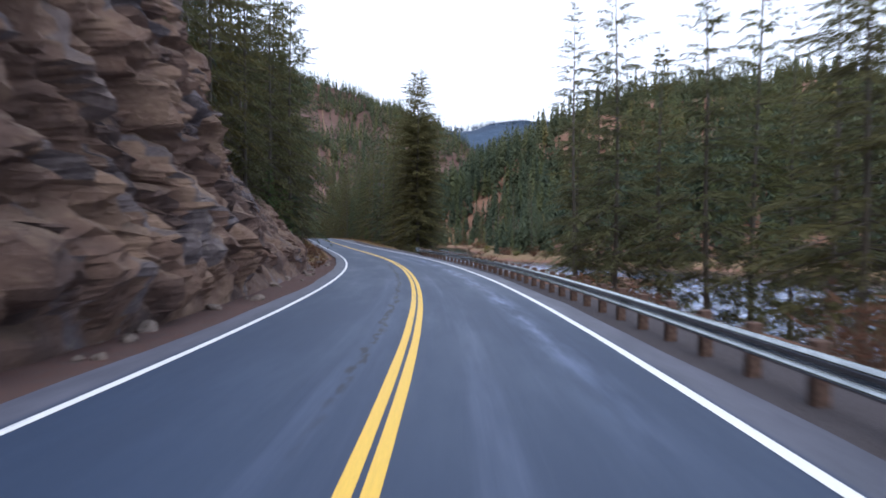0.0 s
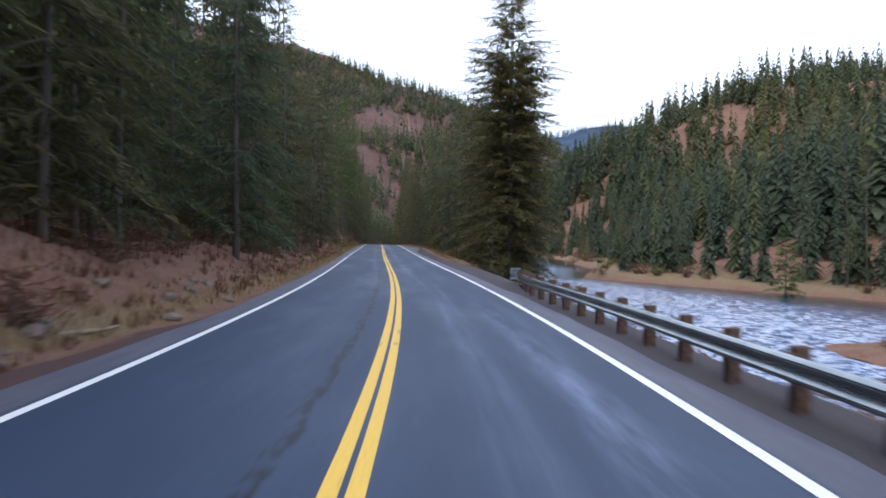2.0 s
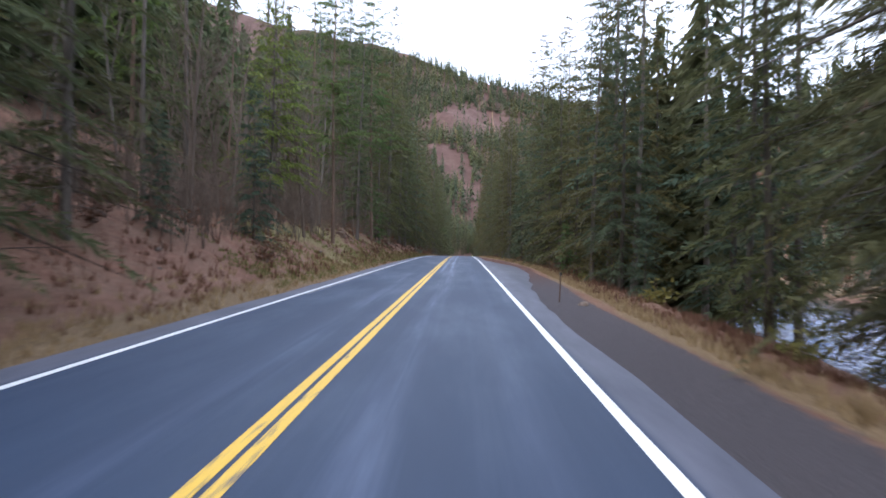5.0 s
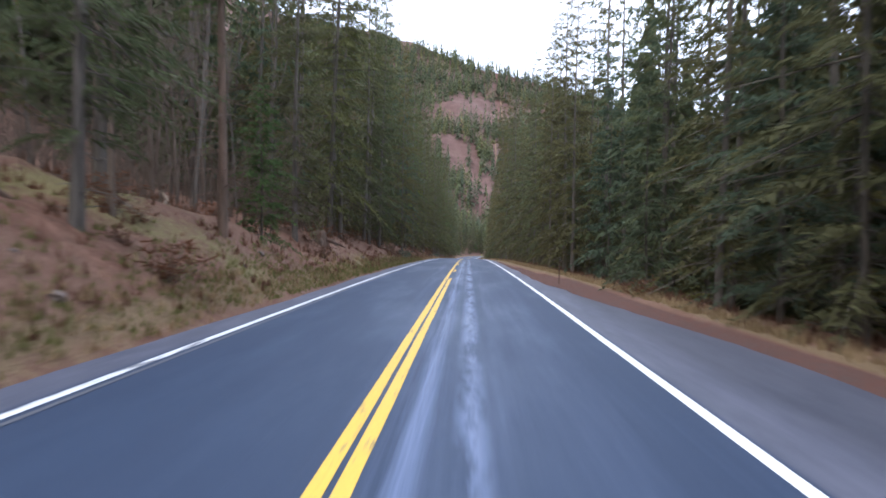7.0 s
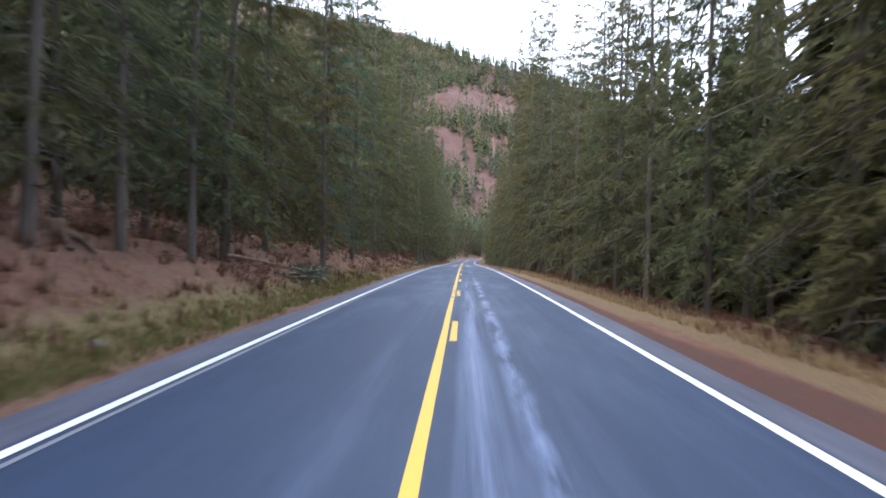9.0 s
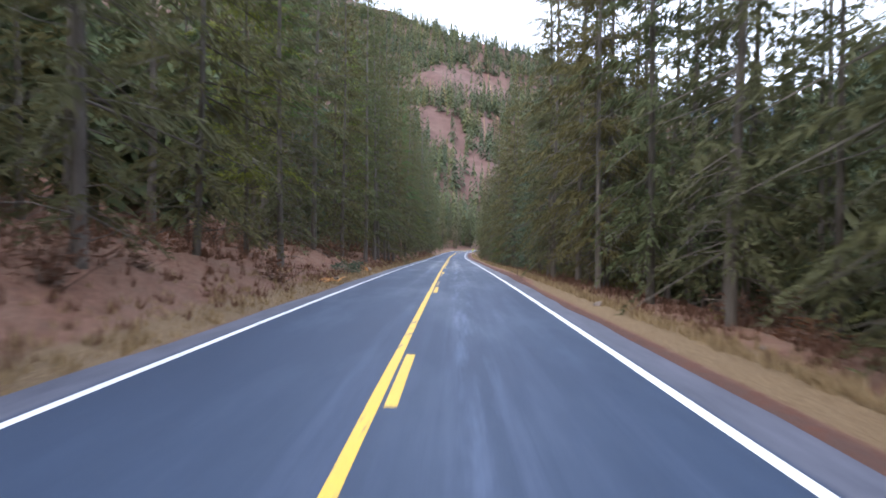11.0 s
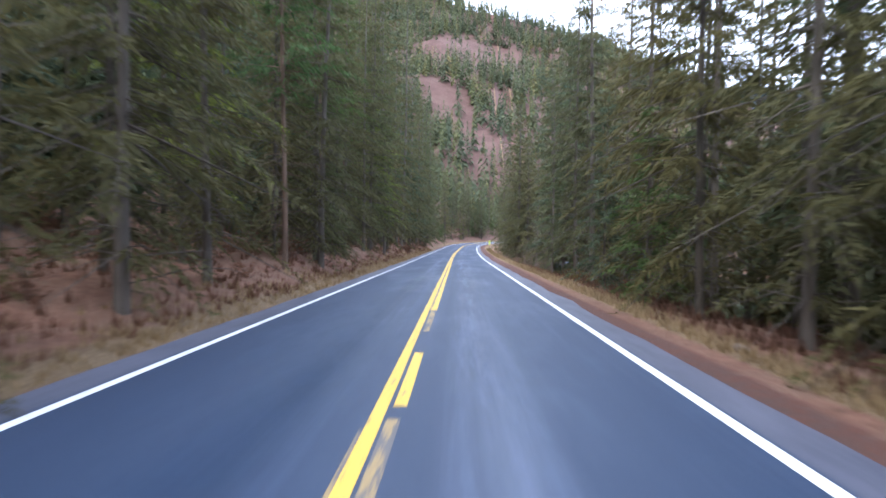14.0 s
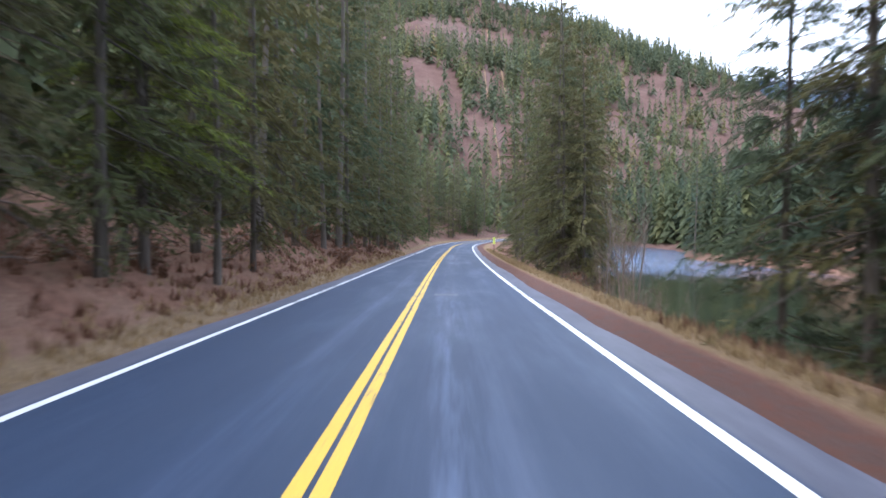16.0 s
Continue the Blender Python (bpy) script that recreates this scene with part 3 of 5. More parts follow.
marks += [("old_centre_line", 251.5, 255.2, 0.03, 0.13, TAN_PAINT, "faded tan remains of an older yellow line"),
          ("old_centre_line", 261.0, 264.0, 0.03, 0.13, TAN_PAINT, "faded tan remains of an older yellow line"),
          ("old_centre_line", 283.6, 287.6, 0.03, 0.13, TAN_PAINT, "faded tan remains of an older yellow line"),
          ("old_centre_line", 287.9, 290.4, 0.02, 0.15, TAN_PAINT, "faded tan remains of an older yellow line"),
          ("old_centre_line", 296.6, 300.2, 0.03, 0.15, TAN_PAINT, "faded tan remains of an older yellow line"),
          ("old_centre_line", 300.4, 307.0, -0.02, 0.04, TAN_PAINT, "faded tan remains of an older yellow line"),
          ("old_centre_line", 262.0, 290.0, -0.19, -0.155, TAN_PAINT, "faded tan remains of an older yellow line"),
          ("old_edge_line", 262.0, 281.0, LANE + 0.12, LANE + 0.17, OLD_PAINT, "faded older edge line beside the new paint"),
          ("paint_smear", 306.7, 307.1, -0.25, 0.10, OLD_PAINT, "pale smear of paint across the centre line"),
          ("paint_smear", 345.2, 345.9, 0.50, 1.25, OLD_PAINT, "pale scuff on the asphalt of the lane")]
for name, s0, s1, d0, d1, mat, label in marks:
    tagged(new(name, ribbon(name, s0, s1, d0, d1, 0.006, mat, 0.5, 0.006, 3)), label, "road marking", kind="structure")


def build_river():
    ys = np.arange(-75, 640, 5.0)
    verts, faces = [], []
    for y in ys:
        xc, a, z = np.interp(y, CY, CX), np.interp(y, CY, psi), np.interp(y, CY, CZ)
        for k in range(9):
            d = lerp(y, R_SHORE) - 2.5 + (lerp(y, R_FAR) + 4 - lerp(y, R_SHORE)) * k / 8
            verts.append((xc + d / np.cos(a), y, z - WATER))
    for i in range(len(ys) - 1):
        for k in range(8):
            faces.append((i * 9 + k, i * 9 + k + 1, (i + 1) * 9 + k + 1, (i + 1) * 9 + k))
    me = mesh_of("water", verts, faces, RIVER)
    flow = np.array([1.0, 1.0, 1.0, 1.0, 0.9, 0.6, 0.25, 0.1, 0.1])
    quick = (flow[None] * np.ones((len(ys), 1)))
    quick[ys > 330] = 1.0
    quick = quick.reshape(-1, 1)
    lay = me.color_attributes.new("flow", "FLOAT_COLOR", "POINT")
    lay.data.foreach_set("color", np.concatenate([quick, quick, quick, 0 * quick + 1], 1).astype(np.float32).ravel())
    tagged(new("water", shade_smooth(me)), "rippled river reflecting the white sky and dark woods", "river", kind="structure")


build_river()


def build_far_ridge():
    """Wooded ridge far beyond the valley's end, with blue distance haze in its colour."""
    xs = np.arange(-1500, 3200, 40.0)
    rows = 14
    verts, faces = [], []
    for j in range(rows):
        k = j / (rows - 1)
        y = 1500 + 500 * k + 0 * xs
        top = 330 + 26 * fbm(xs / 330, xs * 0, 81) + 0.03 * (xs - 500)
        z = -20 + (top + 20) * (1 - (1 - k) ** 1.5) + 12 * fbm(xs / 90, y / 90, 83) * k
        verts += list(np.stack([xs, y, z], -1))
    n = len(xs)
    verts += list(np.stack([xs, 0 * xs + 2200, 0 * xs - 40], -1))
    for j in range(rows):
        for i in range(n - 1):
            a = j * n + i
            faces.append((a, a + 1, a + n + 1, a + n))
    tagged(new("backdrop", shade_smooth(mesh_of("backdrop", verts, faces, FARRIDGE))), "forested ridge in the far distance, blue haze put into its colour", "ridge", kind="structure")


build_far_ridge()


# ---- trees ----
def tube(points, radii, sides, verts, faces):
    """Adds a tapered tube along points."""
    n0 = len(verts)
    for i, (p, r) in enumerate(zip(points, radii)):
        t = (points[min(i + 1, len(points) - 1)] - points[max(i - 1, 0)]).normalized()
        u = t.orthogonal().normalized()
        w = t.cross(u)
        for k in range(sides):
            a = 2 * math.pi * k / sides
            verts.append(p + (u * math.cos(a) + w * math.sin(a)) * r)
    for i in range(len(points) - 1):
        for k in range(sides):
            a, b = n0 + i * sides + k, n0 + i * sides + (k + 1) % sides
            faces.append((a, b, b + sides, a + sides))


def blade(verts, faces, base, way, side, length, width, sag):
    """One spray of needles: a narrow pointed leaf shape, bent down at its tip."""
    n0 = len(verts)
    mid = base + way * (length * 0.25)
    verts.extend((mid + side * width, base + way * length - Vector((0, 0, sag)), mid - side * width))
    faces.append((n0, n0 + 1, n0 + 2))


def conifer(name, seed, h, radius, bare, rows, leaf, bark, droop=0.35, fill=1.0, dead=0.4, thick=1.0, shape=0.9, ragged=0.28, width=1.0, whorl=5, fine=1.0, limbs=True):
    """A conifer: trunk with limbs, and a crown of needle sprays. bare: the share of its height without needles."""
    rnd = random.Random(seed)
    tree = empty(name)
    tv, tf, cv, cf = [], [], [], []
    lean = Vector((rnd.uniform(-0.02, 0.02), rnd.uniform(-0.02, 0.02), 1))
    r0 = (0.0058 * h + 0.02) * thick
    steps = 8

    def axis(z):
        return Vector((lean.x * z + 0.07 * math.sin(z * 0.31 + seed), lean.y * z + 0.07 * math.cos(z * 0.27 + seed), z))
    tube([axis(h * i / steps - (0.6 if i == 0 else 0)) for i in range(steps + 1)],
         [r0 * (1.25 if i == 0 else 1) * max(1 - i / steps, 0.02) ** 0.8 for i in range(steps + 1)], 8, tv, tf)
    for i in range(rows):
        f = ((i + rnd.random()) / rows) ** 0.92
        z = h * (bare + (1 - bare) * f)
        u = (z / h - bare) / (1 - bare)
        reach = radius * (min(1.0, 0.7 + u * 2.2) * (1 - u) ** shape) * rnd.uniform(1 - ragged, 1 + ragged) + 0.2
        n = whorl if u < 0.75 else 4
        turn = rnd.random() * 6.28
        for b in range(n):
            a = turn + 6.283 * b / n + rnd.uniform(-0.5, 0.5)
            ln = reach * rnd.uniform(0.6, 1.15)
            out = Vector((math.cos(a), math.sin(a), 0))
            rise = 0.42 * u - droop * (1 - u) + rnd.uniform(-0.2, 0.2)
            p0 = axis(z + rnd.uniform(-0.25, 0.25))
            p1 = p0 + out * (ln * 0.55) + Vector((0, 0, ln * 0.55 * (rise + 0.18)))
            p2 = p0 + out * ln + Vector((0, 0, ln * rise - 0.05 * ln))
            if not limbs:
                pass
            elif u < 0.6 and fill > 1:
                tube([p0, p2], [max(0.012, 0.010 * ln), 0.003], 3, tv, tf)
            side = Vector((-out.y, out.x, 0))
            m = max(4, int((4.5 + ln * 4.4) * fill))
            for k in range(m):
                t = 0.14 + 0.86 * (k + rnd.random() * 0.8) / m
                q = p0.lerp(p1, t / 0.55) if t < 0.55 else p1.lerp(p2, (t - 0.55) / 0.45)
                w = (0.22 + 0.20 * ln * (1.05 - t)) * rnd.uniform(0.7, 1.4) * fine
                for sgn in (-1, 1):
                    ang = rnd.uniform(0.35, 1.2)
                    way = out * math.cos(ang) + side * (sgn * math.sin(ang)) + Vector((0, 0, rnd.uniform(-0.75, 0.25)))
                    across = way.cross(Vector((rnd.uniform(-0.9, 0.9), rnd.uniform(-0.9, 0.9), 1))).normalized()
                    blade(cv, cf, q, way, across, w, (0.05 + 0.10 * w) * width, 0.35 * w * rnd.random())
            blade(cv, cf, p2 - out * 0.2, out + Vector((0, 0, rnd.uniform(-0.4, 0.2))), side, 0.35 + 0.12 * ln, 0.09 * width, 0.08)
    blade(cv, cf, axis(h * 0.985), Vector((0.05, 0, 1)), Vector((1, 0, 0)), 0.6, 0.06, 0)
    blade(cv, cf, axis(h * 0.985), Vector((0, 0.05, 1)), Vector((0, 1, 0)), 0.6, 0.06, 0)
    for i in range(int(h * max(bare, 0.1) * 5 * dead)):              # dead twigs low on the trunk
        z = h * max(bare, 0.1) * rnd.uniform(0.2, 1.25 if dead < 3 else 2.9)
        a = rnd.random() * 6.28
        ln = radius * rnd.uniform(0.25, 0.8)
        out = Vector((math.cos(a), math.sin(a), rnd.uniform(-0.35, 0.2)))
        p0 = axis(z)
        bend = Vector((rnd.uniform(-0.2, 0.2), rnd.uniform(-0.2, 0.2), rnd.uniform(-0.3, 0.1))) * ln
        tube([p0, p0 + out * ln * 0.5, p0 + out * ln + bend], [0.022, 0.014, 0.004], 3, tv, tf)
        if rnd.random() < 0.6:
            p1 = p0 + out * ln * 0.55
            tube([p1, p1 + bend * 1.5 + out * 0.2], [0.012, 0.003], 3, tv, tf)
    part("trunk", shade_smooth(mesh_of("trunk", tv, tf, bark)), tree)
    part("crown", mesh_of("crown", cv, cf, leaf), tree)
    return tree


def bare_tree(name, seed, h, bark, forks=3, spread=0.28):
    """A leafless tree: forked trunk, limbs and a haze of twigs."""
    rnd = random.Random(seed)
    tree = empty(name)
    tv, tf, wv, wf = [], [], [], []

    def grow(p, way, ln, r, level):
        pts, rad = [p], [r]
        for i in range(4):
            way = (way + Vector((rnd.uniform(-1, 1), rnd.uniform(-1, 1), rnd.uniform(-0.2, 0.5))) * 0.11).normalized()
            pts.append(pts[-1] + way * ln / 4)
            rad.append(max(r * (1 - 0.16 * (i + 1)), 0.006))
        if level < 2:
            tube(pts, rad, 6 if level == 0 else 4, tv, tf)
        else:
            tube(pts[::2], rad[::2], 3, wv, wf)
        if level < 3:
            for k in range((forks, 6, 5)[level]):
                t = rnd.uniform(0.35, 1.0) if level else rnd.uniform(0.5, 0.95)
                q = pts[min(4, int(t * 4))]
                side = Vector((rnd.uniform(-1, 1), rnd.uniform(-1, 1), rnd.uniform(0.1, 0.9))).normalized()
                grow(q, (way * (1 - spread) + side * (spread + 0.12 * level)).normalized(), ln * rnd.uniform(0.35, 0.62), rad[min(4, int(t * 4))] * 0.6, level + 1)
    grow(Vector((0, 0, -0.4)), Vector((rnd.uniform(-0.06, 0.06), rnd.uniform(-0.06, 0.06), 1)), h * 0.72, 0.0065 * h + 0.02, 0)
    part("trunk", shade_smooth(mesh_of("trunk", tv, tf, bark)), tree)
    part("crown", mesh_of("crown", wv, wf, TWIG), tree, "fine leafless twigs")
    return tree


def bush(name, seed, size, leaf, twiggy=True):
    rnd = random.Random(seed)
    thing = empty(name)
    sv, sf, lv, lf = [], [], [], []
    for i in range(26):
        a, e = rnd.random() * 6.28, rnd.uniform(0.5, 1.4)
        way = Vector((math.cos(a) * math.cos(e), math.sin(a) * math.cos(e), math.sin(e)))
        ln = size * rnd.uniform(0.5, 1.1)
        p1 = way * ln * 0.55
        p2 = way * ln + Vector((rnd.uniform(-1, 1), rnd.uniform(-1, 1), -0.3)) * ln * 0.2
        tube([Vector((0, 0, -0.1)), p2], [0.014, 0.003], 3, sv, sf)
        for k in range(6):
            q = p1.lerp(p2, rnd.random()) if k > 2 else Vector((0, 0, 0)).lerp(p1, rnd.random())
            w = Vector((rnd.uniform(-1, 1), rnd.uniform(-1, 1), rnd.uniform(-0.2, 0.9))).normalized()
            blade(lv, lf, q, w, w.orthogonal().normalized(), size * rnd.uniform(0.15, 0.34), size * (0.024 if twiggy else 0.06), 0.02)
    part("brushwood", mesh_of("brushwood", sv, sf, TWIG), thing)
    part("foliage", mesh_of("foliage", lv, lf, leaf), thing)
    return thing


def plant(ob, x, y, scale=1.0, turn=0.0, sink=0.0, zs=1.0):
    ob.matrix_world = Matrix.Translation((x, y, gz(x, y) - sink)) @ pose(0, 0, 0, 0, 0, turn) @ Matrix.Diagonal((scale, scale, scale * zs, 1))


def again(src, x, y, scale=1.0, turn=0.0, sink=0.0, zs=1.0, label=""):
    """Another tree or bush like src."""
    ob = copy_thing(src, Matrix.Identity(4))
    ob.matrix_basis = Matrix.Translation((x, y, gz(x, y) - sink)) @ pose(0, 0, 0, 0, 0, turn) @ Matrix.Diagonal((scale, scale, scale * zs, 1))
    return tagged(ob, label) if label else ob


KINDS = {}
spec = [  # key, seed, height, radius, bare, rows, leaf, bark, droop, label
    ("fir", 1, 24, 3.9, 0.05, 34, FIR, BARK, 0.45, "tall dark green fir with drooping branches"),
    ("fir2", 2, 26, 3.6, 0.05, 34, OLIVE, PALE_BARK, 0.42, "tall olive green fir with a short bare trunk"),
    ("fir3", 3, 22, 4.2, 0.06, 32, BLUEFIR, BARK, 0.42, "broad blue-green fir branched to the ground"),
    ("slim", 4, 25, 2.9, 0.08, 32, FIR, PALE_BARK, 0.34, "slender fir with a bare grey lower trunk"),
    ("slim2", 5, 23, 3.2, 0.05, 32, OLIVE, PALE_BARK, 0.40, "slender brownish fir with dead lower twigs"),
    ("mossy", 6, 21, 4.3, 0.05, 30, OLIVE, BARK, 0.55, "dense olive brown conifer hung with lichen"),
    ("pine", 7, 27, 3.6, 0.26, 26, BRIGHT, RED_BARK, 0.12, "tall pine with a reddish bare trunk"),
    ("column", 19, 33, 4.7, 0.03, 62, OLIVE, BARK, 0.50, "very tall broad olive brown cedar beside the river"),
    ("bright", 17, 18, 3.9, 0.16, 28, LIME, BARK, 0.30, "yellow-green fir with low spreading branches"),
    ("young", 8, 7, 2.0, 0.03, 20, BRIGHT, BARK, 0.25, "small bright green young fir"),
    ("young2", 9, 9, 2.2, 0.04, 22, BLUEFIR, BARK, 0.30, "small blue-green young fir")]
for key, seed, h, r, bare, n, leaf, bark, droop, label in spec:
    small = "young" in key
    name = "young_fir" if small else {"pine": "pine_tree", "mossy": "cedar_tree", "column": "cedar_tree", "fir3": "spruce_tree"}.get(key, "fir_tree")
    t = conifer(name, seed, h, r, bare, n, leaf, bark, droop, fill=2.1 if key == "column" else 2.05, fine=0.76, dead=3.4 if key in ("slim", "slim2", "mossy", "fir2") else 1.8 if bare > 0.1 else 0.8, shape=0.30 if key == "column" else 0.72, width=0.47, thick=0.85 if key == "pine" else 1.0, whorl=9 if key == "column" else 5, ragged=0.18 if key == "column" else 0.28)
    KINDS[key] = tagged(t, label, "tree", "young firs" if small else "roadside conifers")
    if not small and key != "column":                      # the same kind with fewer, larger sprays, for the second row
        t = conifer(name, seed + 30, h, r, bare, int(n * 0.72), leaf, bark, droop, fill=0.92, dead=0.4, shape=0.8, width=0.85, whorl=4, fine=0.85, limbs=False)
        KINDS[key + "_back"] = tagged(t, label, "tree", "roadside conifers")
KINDS["bare"] = tagged(bare_tree("bare_tree", 11, 17, PALE_BARK), "pale leafless tree with forked trunk", "tree", "leafless trees")
KINDS["bare2"] = tagged(bare_tree("bare_tree", 12, 11, TWIG, 4, 0.4), "brown leafless tree with fine twigs", "tree", "leafless trees")
KINDS["brush"] = tagged(bush("bush", 13, 1.3, SHRUB), "low reddish brown leafless brush", "bush", "brush on the bank")
KINDS["greenbush"] = tagged(bush("bush", 14, 1.2, MOSSGRASS, False), "low green bush on the bank", "bush", "brush on the bank")
FIRST = dict.fromkeys(KINDS, True)


def grow(key, x, y, scale=1.0, turn=0.0, zs=1.0, label=""):
    if FIRST[key]:
        FIRST[key] = False
        plant(KINDS[key], x, y, scale, turn, 0.15, zs)
        return tagged(KINDS[key], label)
    return again(KINDS[key], x, y, scale, turn, 0.15, zs, label)


